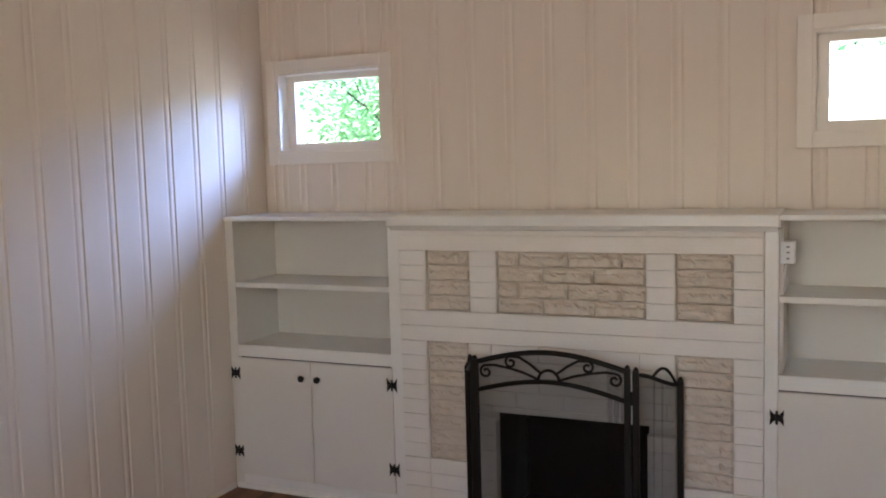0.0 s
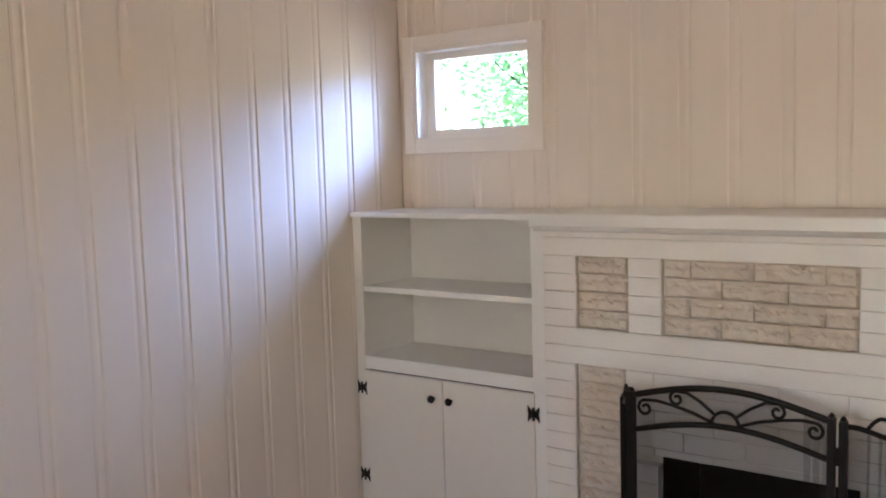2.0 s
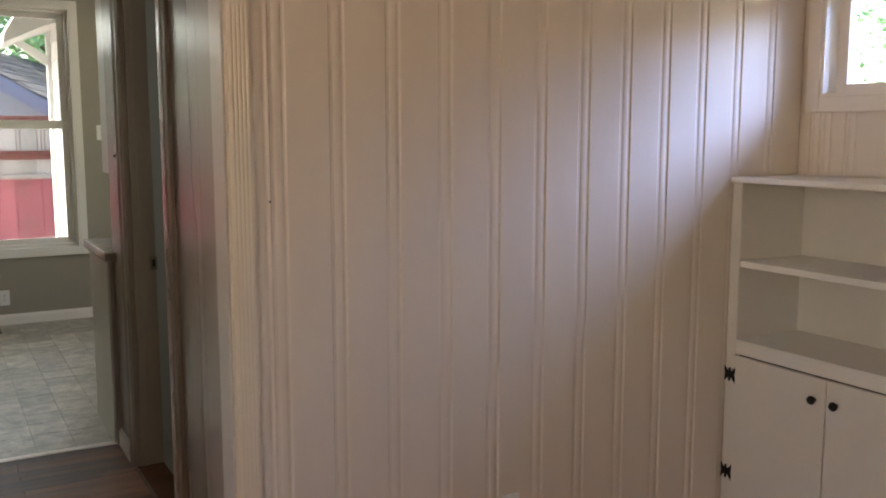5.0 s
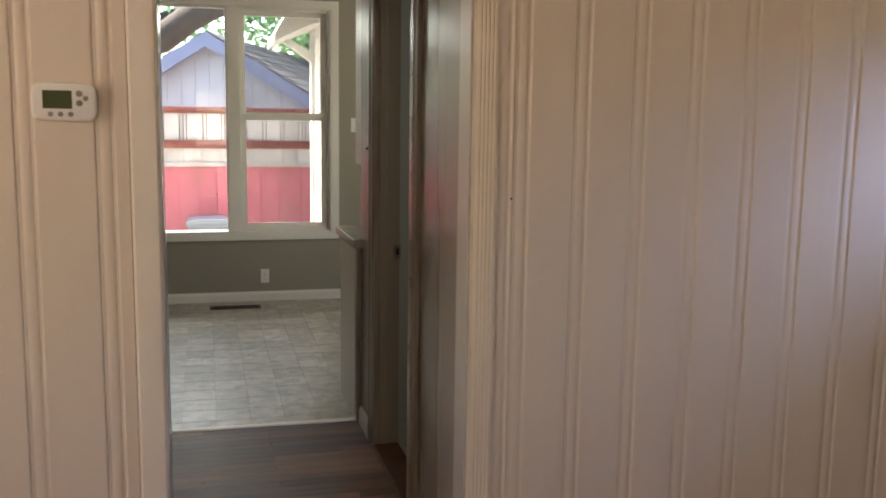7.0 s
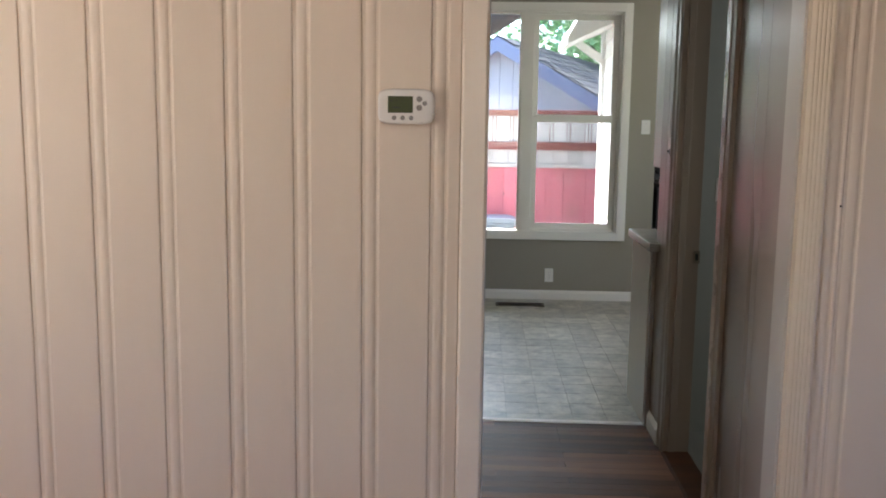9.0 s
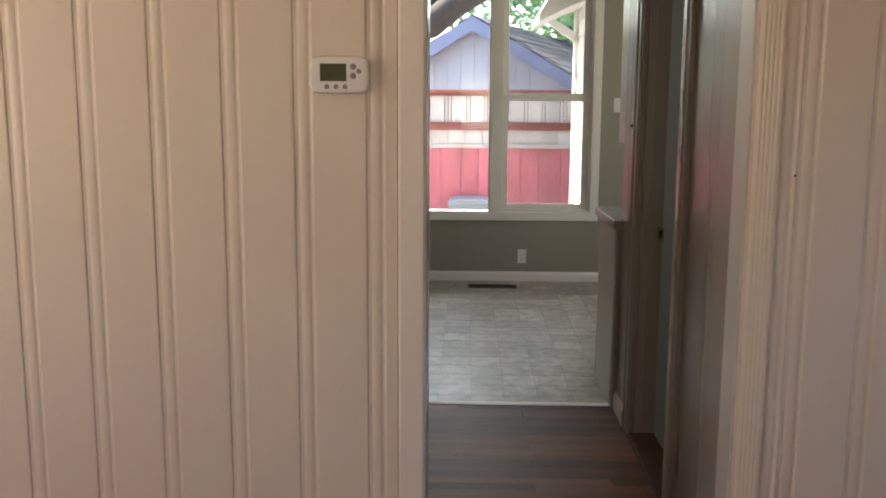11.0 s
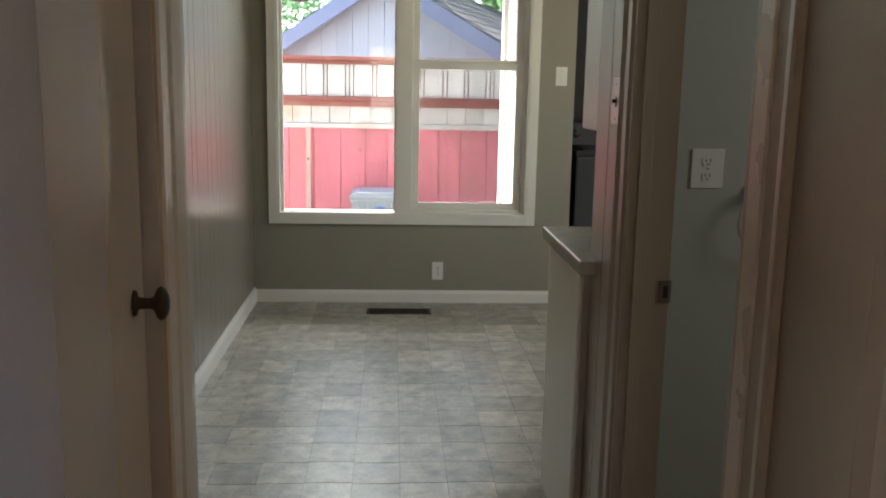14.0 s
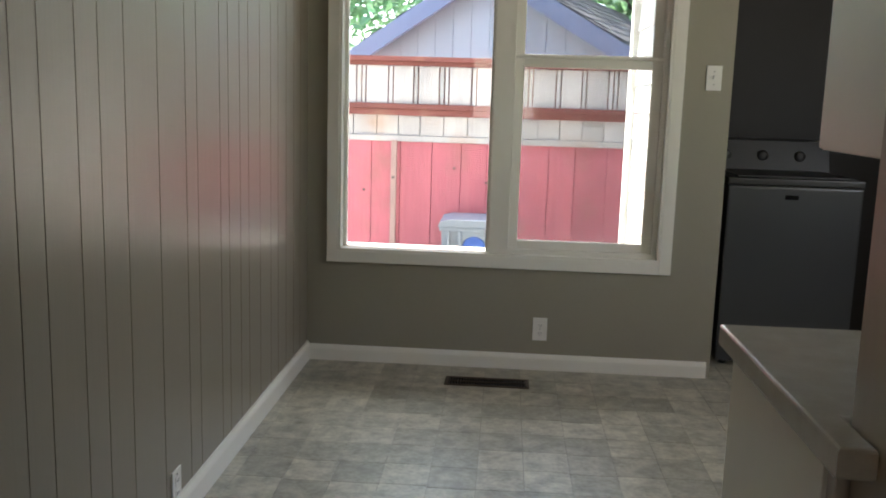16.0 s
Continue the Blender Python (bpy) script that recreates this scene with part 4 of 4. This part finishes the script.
for dims in ((x0 + 0.012, x0 + 0.03, z0 + 0.012, z1 - 0.012), (x0 + 0.03, MX0 - 0.012, z1 - 0.03, z1 - 0.012)):
    bx("bead", (dims[0], dims[1], KF + 0.05, KF + 0.08, dims[2], dims[3]), WHITE_TRIM, kw, 0.003)
SR = x1 - 0.012
RAIL = 1.51
for (a, b, c, d), (y0_, y1_) in (
        ((MX1, MX1 + 0.042, z0 + 0.035, RAIL), (0.045, 0.075)), ((SR - 0.068, SR - 0.022, z0 + 0.035, RAIL), (0.045, 0.075)),
        ((MX1 + 0.042, SR - 0.068, z0 + 0.035, z0 + 0.076), (0.045, 0.075)), ((MX1 + 0.042, SR - 0.068, RAIL - 0.042, RAIL), (0.045, 0.075)),
        ((MX1, MX1 + 0.042, RAIL, z1 - 0.03), (0.078, 0.105)), ((SR - 0.068, SR - 0.022, RAIL, z1 - 0.03), (0.078, 0.105)),
        ((MX1 + 0.042, SR - 0.068, RAIL - 0.01, RAIL + 0.02), (0.078, 0.105)), ((MX1 + 0.042, SR - 0.068, z1 - 0.07, z1 - 0.03), (0.078, 0.105))):
    bx("sash", (a, b, KF + y0_, KF + y1_, c, d), WHITE_TRIM, kw, 0.003)
bx("meeting_rail", (MX1 - 0.004, SR - 0.018, KF + 0.036, KF + 0.077, RAIL + 0.0005, RAIL + 0.016), WHITE_TRIM, kw, 0.003)
bx("stop", (SR - 0.022, SR, KF + 0.02, KF + 0.10, z0 + 0.012, z1 - 0.012), WHITE_TRIM, kw, 0.003)
bx("stop", (MX1, SR - 0.022, KF + 0.02, KF + 0.10, z0 + 0.012, z0 + 0.035), WHITE_TRIM, kw, 0.003)
bx("stop", (MX1, SR - 0.022, KF + 0.02, KF + 0.10, z1 - 0.03, z1 - 0.012), WHITE_TRIM, kw, 0.003)
for dims in ((x0 + 0.03, MX0 - 0.012, z0 + 0.012, z1 - 0.03, 0.064), (MX1 + 0.042, SR - 0.068, z0 + 0.076, RAIL - 0.042, 0.06), (MX1 + 0.042, SR - 0.068, RAIL + 0.02, z1 - 0.07, 0.092)):
    p = bx("pane", (dims[0], dims[1], KF + dims[4], KF + dims[4] + 0.004, dims[2], dims[3]), GLASS, kw)
    p.visible_shadow = False

bx("insect_screen", (MX1 + 0.002, SR - 0.0225, KF + 0.112, KF + 0.1132, z0 + 0.036, z1 - 0.031), SCREEN, kw, 0, "grey insect screen outside the sash")

# picture nails on the kitchen wall
for nx, nz in ((-0.20, 1.535), (1.545, 1.535)):
    nl = thing("nail", None, "small painted-over nail in the taupe wall", "nail", "nails beside the window")
    part("head", lathe(bmesh.new(), [(0.004, 0.0), (0.005, -0.006), (0.003, -0.008)], (nx, KF - 0.0002, nz), "y", 10), HALL_TRIM, nl)

# ---- floor register ----
reg = thing("floor_register", None, "brown metal floor register set in the vinyl", "vent")
a0, a1, b0, b1 = 0.445, 0.838, 4.768, 4.895
for dims in ((a0, a1, b0, b0 + 0.014), (a0, a1, b1 - 0.014, b1), (a0, a0 + 0.016, b0 + 0.014, b1 - 0.014), (a1 - 0.016, a1, b0 + 0.014, b1 - 0.014)):
    bx("frame", (*dims, 0.0005, 0.0065), BRONZE, reg, 0.002)
bx("duct_shade", (a0 + 0.016, a1 - 0.016, b0 + 0.014, b1 - 0.014, 0.0003, 0.001), SOOT_AND_SHADE, reg)
for k in range(28):
    c = a0 + 0.022 + k * (a1 - a0 - 0.044) / 27
    bx("slat", (c - 0.0015, c + 0.0015, b0 + 0.014, b1 - 0.014, 0.001, 0.0045), DARK_PLASTIC, reg)
bx("slat", (a0 + 0.016, a1 - 0.016, (b0 + b1) / 2 - 0.003, (b0 + b1) / 2 + 0.003, 0.001, 0.0058), BRONZE, reg)

# ---- counter, base cabinet, wall cabinet ----
cab = thing("base_cabinet", None, "off-white painted base cabinet with a plain end panel", "cabinet")
bx("end_panel", (1.123, 1.141, STEP - 0.016, 2.42, 0.0, 0.868), CABINET, cab, 0.002)
bx("body", (1.1415, 2.7, STEP + 0.001, 2.40, 0.09, 0.868), CABINET, cab)
for k in range(3):
    bx("door", (1.16 + k * 0.5, 1.64 + k * 0.5, 2.401, 2.419, 0.11, 0.85), CABINET, cab, 0.003)
bm = bmesh.new()
prism(bm, [(1.10, 1.832), (HALL_R - 0.0015, 1.832), (HALL_R - 0.0015, STEP + 0.0005), (2.7, STEP + 0.0005), (2.7, 2.445), (1.10, 2.445)], 0.869, 0.91)
es = [e for e in bm.edges if abs(e.verts[0].co.z - e.verts[1].co.z) < 1e-5]
bmesh.ops.bevel(bm, geom=es, offset=0.005, segments=2, affect="EDGES", profile=0.5)
tagged(part("countertop", bm, COUNTER), "grey-beige quartz countertop with an eased edge", "countertop")
bx("filler", (1.129, HALL_R - 0.001, STEP - 0.045, STEP - 0.017, 0.0, 0.868), HALL_TRIM, cab, 0.002)
up = thing("wall_cabinet", None, "off-white painted wall cabinet above the counter", "cabinet")
bx("body", (1.17, 2.7, STEP + 0.001, 2.20, 1.25, 2.3), CABINET, up, 0.003)
for k in range(3):
    bx("door", (1.172 + k * 0.5, 1.664 + k * 0.5, 2.201, 2.22, 1.252, 2.296), CABINET, up, 0.003)

# ---- washing machine ----
wm = thing("washing_machine", None, "graphite grey top-loading washing machine in the dark alcove", "washing machine")
wx0, wx1, wy0, wy1 = 1.80, 2.46, 5.33, 5.98
bx("body", (wx0, wx1, wy0, wy1, 0.02, 0.925), WASHER_GREY, wm, 0.012)
bx("top", (wx0 - 0.004, wx1 + 0.004, wy0 - 0.004, wy1, 0.926, 0.965), DARK_PLASTIC, wm, 0.010)
bx("lid", (wx0 + 0.05, wx1 - 0.05, wy0 + 0.04, wy1 - 0.16, 0.9655, 0.975), DARK_PLASTIC, wm, 0.006)
bm = bmesh.new()
prism(bm, [(wy1 - 0.14, 0.966), (wy1 - 0.09, 1.13), (wy1 - 0.03, 1.14), (wy1, 1.13), (wy1, 0.966)], wx0, wx1, "x")
con = part("console", bm, DARK_PLASTIC, wm)
for kx in (wx0 + 0.10, wx0 + 0.30, wx0 + 0.5):
    part("dial", lathe(bmesh.new(), [(0.03, 0.0), (0.028, -0.016), (0.012, -0.020)], (kx, wy1 - 0.112, 1.05), "y", 18), DARK_PLASTIC, con, "", True)
bx("handle_notch", (wx0 + 0.28, wx0 + 0.345, wy0 - 0.003, wy0 + 0.001, 0.862, 0.884), SOOT_AND_SHADE, wm)
for fx in (wx0 + 0.05, wx1 - 0.05):
    for fy in (wy0 + 0.05, wy1 - 0.05):
        part("foot", lathe(bmesh.new(), [(0.022, 0.0), (0.018, 0.021)], (fx, fy, -0.002), "z", 10), DARK_PLASTIC, wm)

# ---- outside: ground, fence, neighbour's house, porch, trees ----
GZ = -0.5
bm = bmesh.new()
box(bm, -400, 400, -400, 400, GZ - 0.3, GZ)
tagged(part("ground", bm, CONCRETE), "pale sunlit concrete and bare yard", "ground", "", "structure")

fence = thing("fence", None, "red-stained board fence with weathered upper boards and rails", "fence")
FY = 7.4
rnd = random.Random(4)
x = -3.2
while x < 5.0:
    w = rnd.choice((0.19, 0.215, 0.235))
    bx("board", (x + 0.002, x + w - 0.002, FY + rnd.uniform(0, 0.006), FY + 0.025, GZ, 0.985), FENCE_RED, fence, 0.002)
    x += w
x = -3.2
while x < 5.0:
    w = rnd.choice((0.16, 0.175, 0.19))
    bx("board", (x + 0.003, x + w - 0.003, FY + 0.012 + rnd.uniform(0, 0.005), FY + 0.034, 1.03, 1.222), FENCE_GREY, fence, 0.002)
    x += w
x = -3.2
k = 0
while x < 5.0:
    w = (0.150, 0.034, 0.155, 0.038, 0.032, 0.165, 0.036)[k % 7]
    bx("slat", (x, x + w - 0.009, FY + 0.008 + rnd.uniform(0, 0.01), FY + 0.026, 1.262, 1.532), FENCE_GREY, fence, 0.002)
    x += w
    k += 1
bx("back_boards", (-3.2, 5.0, FY + 0.036, FY + 0.05, GZ, 0.985), FENCE_RED, fence)
bx("back_boards", (-3.2, 5.0, FY + 0.036, FY + 0.05, 1.03, 1.222), FENCE_GREY, fence)
bx("back_boards", (-3.2, 5.0, FY + 0.036, FY + 0.05, 1.262, 1.532), FENCE_RAIL, fence)
bx("rail", (-3.2, 5.0, FY - 0.012, FY + 0.05, 0.986, 1.029), FENCE_GREY, fence, 0.003)
bx("rail", (-3.2, 5.0, FY - 0.025, FY + 0.06, 1.223, 1.261), FENCE_RAIL, fence, 0.003)
bx("rail", (-3.2, 5.0, FY - 0.012, FY + 0.007, 1.175, 1.2225), FENCE_RAIL, fence, 0.003)
bx("cap_rail", (-3.2, 5.0, FY - 0.035, FY + 0.07, 1.565, 1.60), FENCE_RAIL, fence, 0.004)
bx("rail", (-3.2, 5.0, FY - 0.010, FY + 0.03, 1.533, 1.5645), FENCE_RAIL, fence, 0.003)
for px in (-2.6, -0.137, 2.3, 4.6):
    bx("post", (px - 0.022, px + 0.022, FY - 0.02, FY - 0.0005, GZ, 0.996), FENCE_POST, fence, 0.003)
for kx, kz in ((0.31, 0.80), (-0.36, 0.62), (0.55, 0.70), (-0.14, 0.72)):
    part("knot", lathe(bmesh.new(), [(0.011, 0.0), (0.009, -0.003)], (kx, FY - 0.0005 if abs(kx + 0.14) > 0.05 else FY - 0.0205, kz), "y", 10), SASH_DARK, fence)

# wheeled bin by the fence
bn = thing("storage_bin", None, "grey plastic bin with lid and blue panel beside the fence", "bin")
bm = bmesh.new()
prism(bm, [(0.30, GZ), (0.62, GZ), (0.66, 0.40), (0.26, 0.40)], 6.95, 7.30, "y")
part("body", bm, BIN_GREY, bn)
bx("rim", (0.245, 0.675, 6.93, 7.32, 0.40, 0.43), BIN_GREY, bn, 0.008)
bm = bmesh.new()
prism(bm, [(0.235, 0.431), (0.685, 0.431), (0.67, 0.465), (0.60, 0.482), (0.32, 0.482), (0.25, 0.465)], 6.92, 7.33, "y")
part("lid", bm, BIN_GREY, bn)
for rxx in (0.30, 0.38, 0.58):
    bx("rib", (rxx, rxx + 0.02, 6.925, 6.951, 0.0, 0.40), BIN_GREY, bn, 0.004)
part("panel", lathe(bmesh.new(), [(0.085, 0.0), (0.08, -0.006)], (0.49, 6.949, 0.28), "y", 24), BIN_BLUE, bn)

# neighbour's gabled house, turned a little
house = thing("house", None, "pale blue boarded house gable with slate-blue bargeboards", "house")
PX, PY, PZ, SL, HW = 0.46, 8.6, 2.475, 0.58, 2.0
turn = Matrix.Translation((PX, PY, 0)) @ Matrix.Rotation(radians(-20), 4, "Z")


def housed(name, bm, material, label=""):
    ob = part(name, bm, material, house, label)
    ob.matrix_basis = turn
    return ob


bm = bmesh.new()
prism(bm, [(-HW + 0.25, GZ), (HW - 0.25, GZ), (HW - 0.25, PZ - 0.17 - SL * (HW - 0.25)), (0, PZ - 0.17), (-HW + 0.25, PZ - 0.17 - SL * (HW - 0.25))], 0.20, 6.0, "y")
housed("wall", bm, SIDING)
k = -HW + 0.26
while k < HW - 0.3:
    bm = bmesh.new()
    ends = [k + 0.0015] + ([0.0] if k + 0.0015 < 0.0 < k + 0.1705 else []) + [k + 0.1705]
    prism(bm, [(ends[0], GZ), (ends[-1], GZ)] + [(u, PZ - 0.08 - SL * abs(u)) for u in ends[::-1]], 0.182, 0.199, "y")
    housed("board", bm, SIDING)
    k += 0.172
for s in (-1, 1):
    bm = bmesh.new()
    prism(bm, [(0, PZ), (s * HW, PZ - SL * HW), (s * HW, PZ - SL * HW - 0.165), (0, PZ - 0.165)], 0.0, 0.04, "y")
    housed("bargeboard", bm, RAKE)
    bm = bmesh.new()
    prism(bm, [(0, PZ + 0.012), (s * (HW + 0.04), PZ + 0.012 - SL * (HW + 0.04)), (s * (HW + 0.04), PZ - 0.03 - SL * (HW + 0.04)), (0, PZ - 0.03)], 0.041, 6.2, "y")
    roof = housed("roof", bm, SHINGLE)
    for rr_ in range(12):
        d0, d1 = HW * (rr_ / 12), HW * ((rr_ + 1) / 12) + 0.02
        for cc in range(14):
            bm = bmesh.new()
            zz = lambda d: PZ + 0.014 - SL * d
            off = 0.2 * (rr_ % 2)
            y0_, y1_ = 0.03 + cc * 0.43 + off, 0.03 + cc * 0.43 + 0.42 + off
            prism(bm, [(s * d0, zz(d0)), (s * d1, zz(d1)), (s * d1, zz(d1) + 0.012), (s * d0, zz(d0) + 0.004)], y0_, y1_, "y")
            ob = part("shingle", bm, SHINGLE, roof)
bm = bmesh.new()
box(bm, -HW + 0.3, HW - 0.3, 0.19, 0.196, 1.60, 1.63)
housed("belt", bm, SIDING)

# laundry's outer wall: white clapboards, corner board, overhanging eave with a brace
porch = thing("laundry_extension", None, "white clapboard laundry extension with an overhanging braced eave", "house wall")
bx("corner_board", (1.425, 1.52, 6.42, 6.52, GZ, 2.45), OUT_WHITE, porch, 0.006)
bx("sheathing", (1.475, 1.619, 5.241, 6.5, GZ, 2.45), OUT_WHITE, porch)
for k in range(18):
    z = GZ + 0.16 * k
    bm = bmesh.new()
    prism(bm, [(1.4745, z), (1.456, z), (1.466, z + 0.162), (1.4745, z + 0.162)], 5.242, 6.419, "y")
    part("clapboard", bm, OUT_WHITE, porch)
for z in (0.46, 1.42, 1.02, 1.78):
    bx("nail_plate", (1.4225, 1.4245, 6.45, 6.47, z, z + 0.012), FENCE_GREY, porch)
bm = bmesh.new()
prism(bm, [(1.424, 2.02), (1.424, 2.11), (1.19, 2.255), (1.13, 2.225)], 6.40, 6.46, "y")
part("brace", bm, OUT_WHITE, porch)
bm = bmesh.new()
prism(bm, [(1.03, 2.14), (1.03, 2.20), (1.22, 2.52), (1.7, 2.75), (1.7, 2.42), (1.30, 2.27)], 5.6, 6.6, "y")
part("eave", bm, OUT_WHITE, porch)


def tree(name, base, height, spread, seed, limbs, leaves, label, leaf=0.10, low=0.35, twig=1.0):
    r = random.Random(seed)
    t = thing(name, None, label, "tree")
    bx_, by_, bz_ = base
    bm = bmesh.new()
    lean = Vector((r.uniform(-0.12, 0.12), r.uniform(-0.1, 0.1), 1))
    trunk = [Vector(base) + lean * (height * 0.55 * k / 6) + Vector((r.uniform(-0.05, 0.05), r.uniform(-0.05, 0.05), 0)) for k in range(7)]
    tube(bm, trunk, [0.20 * height / 6 * (1 - 0.09 * k) for k in range(7)], 10)
    part("trunk", bm, BARK, t, "", True)
    tips = []
    for p, q, rad in limbs:
        p, q = Vector(p), Vector(q)
        n = 7
        pts = [p.lerp(q, k / n) + Vector((r.uniform(-1, 1), r.uniform(-1, 1), r.uniform(-1, 1))) * 0.05 for k in range(n + 1)]
        part("limb", tube(bmesh.new(), pts, [rad * (1 - 0.75 * k / n) for k in range(n + 1)], 8), BARK, t, "", True)
        tips += pts[3:]
    for k in range(14):
        a, h = r.uniform(0, 2 * math.pi), r.uniform(low, 1.0)
        p = trunk[r.randrange(3, 7)]
        q = Vector((bx_ + spread * math.cos(a) * r.uniform(0.4, 1), by_ + spread * math.sin(a) * r.uniform(0.4, 1), bz_ + height * h))
        pts = [p.lerp(q, u / 4) + Vector((r.uniform(-1, 1), r.uniform(-1, 1), r.uniform(-1, 1))) * 0.06 for u in range(5)]
        part("limb", tube(bmesh.new(), pts, [w * twig for w in (0.06, 0.05, 0.035, 0.022, 0.01)], 6), BARK, t, "", True)
        tips += pts[2:]
    verts, faces = [], []
    for k in range(leaves):
        c = r.choice(tips)
        cl = Vector((r.gauss(0, 1), r.gauss(0, 1), r.gauss(0, 1)))
        c = c + cl * (0.10 * spread + 0.12)
        d1 = Vector((r.uniform(-1, 1), r.uniform(-1, 1), r.uniform(-0.6, 0.4))).normalized()
        d2 = d1.cross(Vector((r.uniform(-1, 1), r.uniform(-1, 1), r.uniform(-1, 1)))).normalized()
        s = leaf * r.uniform(0.6, 1.25)
        i = len(verts)
        fold = d1.cross(d2) * s * 0.15
        verts += [c - d1 * s * 0.5, c + d2 * s * 0.28 + fold, c + d1 * s * 0.5, c - d2 * s * 0.28 + fold]
        faces += [(i, i + 1, i + 2), (i, i + 2, i + 3)]
    me = bpy.data.meshes.new("crown")
    me.from_pydata(verts, [], faces)
    me.materials.append(LEAF)
    ob = new("crown", me)
    ob.parent = t
    tagged(ob, "", "", "", "stuff")
    return t


tree("tree", (-2.6, 13.2, GZ), 7.0, 3.2, 11, [((-0.6, 12.6, 2.9), (2.6, 12.6, 4.1), 0.12)], 17000, "large leafy tree with a dark leaning limb behind the house", 0.16, 0.45)
old = bpy.data.objects["tree"]
part("limb", tube(bmesh.new(), [(-1.9, 7.8, 2.5), (-0.95, 7.8, 2.32), (-0.22, 7.8, 2.22), (0.01, 7.8, 2.30), (0.31, 7.76, 2.53), (0.64, 7.8, 2.71), (0.98, 7.87, 2.98), (1.48, 8.01, 3.32)], [0.18, 0.16, 0.15, 0.15, 0.145, 0.13, 0.105, 0.07], 12), BARK, old, "thick dark leaning limb", True)
tree("tree", (3.6, 14.0, GZ), 5.5, 2.4, 12, [], 12000, "leafy green tree behind the neighbouring roof", 0.16, 0.4)
tree("tree", (6.9, 0.6, GZ), 4.2, 1.6, 13, [], 15000, "leafy green shrub tree outside the small window", 0.07, 0.3, 0.3)
tree("tree", (8.2, 1.4, GZ), 3.6, 1.6, 14, [], 6500, "leafy green shrub tree outside the small window", 0.08, 0.3, 0.3)
tree("tree", (9.5, -3.6, GZ), 5.0, 1.6, 15, [], 3000, "leafy green tree above the white shed", 0.12, 0.5)

shed = thing("shed", None, "white painted shed with a low sloping roof", "shed")
bm = bmesh.new()
prism(bm, [(-6.6, GZ), (-2.0, GZ), (-2.0, 2.13), (-6.6, 2.40)], 7.0, 8.6, "x")
part("wall", bm, OUT_WHITE, shed)
bm = bmesh.new()
prism(bm, [(-6.7, 2.41), (-1.9, 2.13), (-1.9, 2.20), (-6.7, 2.48)], 6.85, 8.75, "x")
part("roof", bm, OUT_WHITE, shed)

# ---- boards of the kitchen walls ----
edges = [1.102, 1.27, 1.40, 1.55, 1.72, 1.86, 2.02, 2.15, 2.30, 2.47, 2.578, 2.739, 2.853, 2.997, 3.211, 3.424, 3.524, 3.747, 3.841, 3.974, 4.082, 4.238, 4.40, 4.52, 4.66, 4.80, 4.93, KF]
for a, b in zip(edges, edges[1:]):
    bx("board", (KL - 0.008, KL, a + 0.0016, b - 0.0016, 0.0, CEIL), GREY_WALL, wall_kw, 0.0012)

# ---- vinyl tiles ----
tile_me = {}


def tile(x0, x1, y0, y1):
    key = (round(x1 - x0, 3), round(y1 - y0, 3))
    if key not in tile_me:
        bm = bmesh.new()
        w, h = key
        box(bm, -w / 2 + 0.001, w / 2 - 0.001, -h / 2 + 0.001, h / 2 - 0.001, -0.003, 0.0)
        tile_me[key] = finish("tile", bm, VINYL)
    ob = new("tile", tile_me[key])
    ob.location = ((x0 + x1) / 2, (y0 + y1) / 2, 0.0)
    ob.parent = kfloor


TW, TH = 0.1665, 0.1765
far_bm = bmesh.new()
k = 0
x = KL + 0.018 + 0.05 - TW
while x < 3.2:
    y = STEP - 0.055 + (0.0, 0.006, -0.005)[k % 3]
    while y < 6.1:
        a, b = max(y, STEP + 0.002), min(y + TH, 6.1)
        if b - a > 0.02:
            if x < 1.62 and a < KF and not (x > 1.09 and b < 2.4):
                tile(x, x + TW, a, b)
            else:
                box(far_bm, x + 0.002, x + TW - 0.002, a + 0.002, b - 0.002, -0.003, 0.0)
        y += TH
    x += TW
    k += 1
tagged(part("tile_rest", far_bm, VINYL, kfloor), "", "", "", "stuff")

# ---- oak strips ----
rnd = random.Random(21)
plank_me = {}
far_bm = bmesh.new()


def plank(x0, x1, y0, y1):
    key = (round(x1 - x0, 2), round(y1 - y0, 3))
    if key not in plank_me:
        bm = bmesh.new()
        w, h = key
        box(bm, -w / 2 + 0.0005, w / 2 - 0.0005, -h / 2 + 0.0006, h / 2 - 0.0006, -0.012, 0.0)
        plank_me[key] = finish("plank", bm, OAK)
    ob = new("plank", plank_me[key])
    ob.location = ((x0 + x1) / 2, (y0 + y1) / 2, 0.0)
    ob.parent = floor


PW = 0.0572
y = STEP - 0.017
while y > -5.1:
    y0_ = y - PW
    x = -2.6 + rnd.choice((0.0, 0.3, 0.6))
    while x < FW:
        L = rnd.choice((0.6, 0.9, 1.2, 1.5))
        x_end = x2 = min(x + L, FW)
        near = (y > -0.05 and x < 1.2 and x2 > 0.1) or (y > -0.45 and x2 > 2.3)
        if y > WALL_Y:
            x, x2 = max(x, KL - 0.1), min(x2, HALL_R + 0.012)
        if x2 - x > 0.03:
            if near:
                plank(x, x2, y0_, y)
            else:
                box(far_bm, x + 0.0005, x2 - 0.0005, y0_ + 0.0006, y - 0.0006, -0.012, 0.0)
        x = x_end
    y = y0_
tagged(part("plank_rest", far_bm, OAK, floor), "", "", "", "stuff")
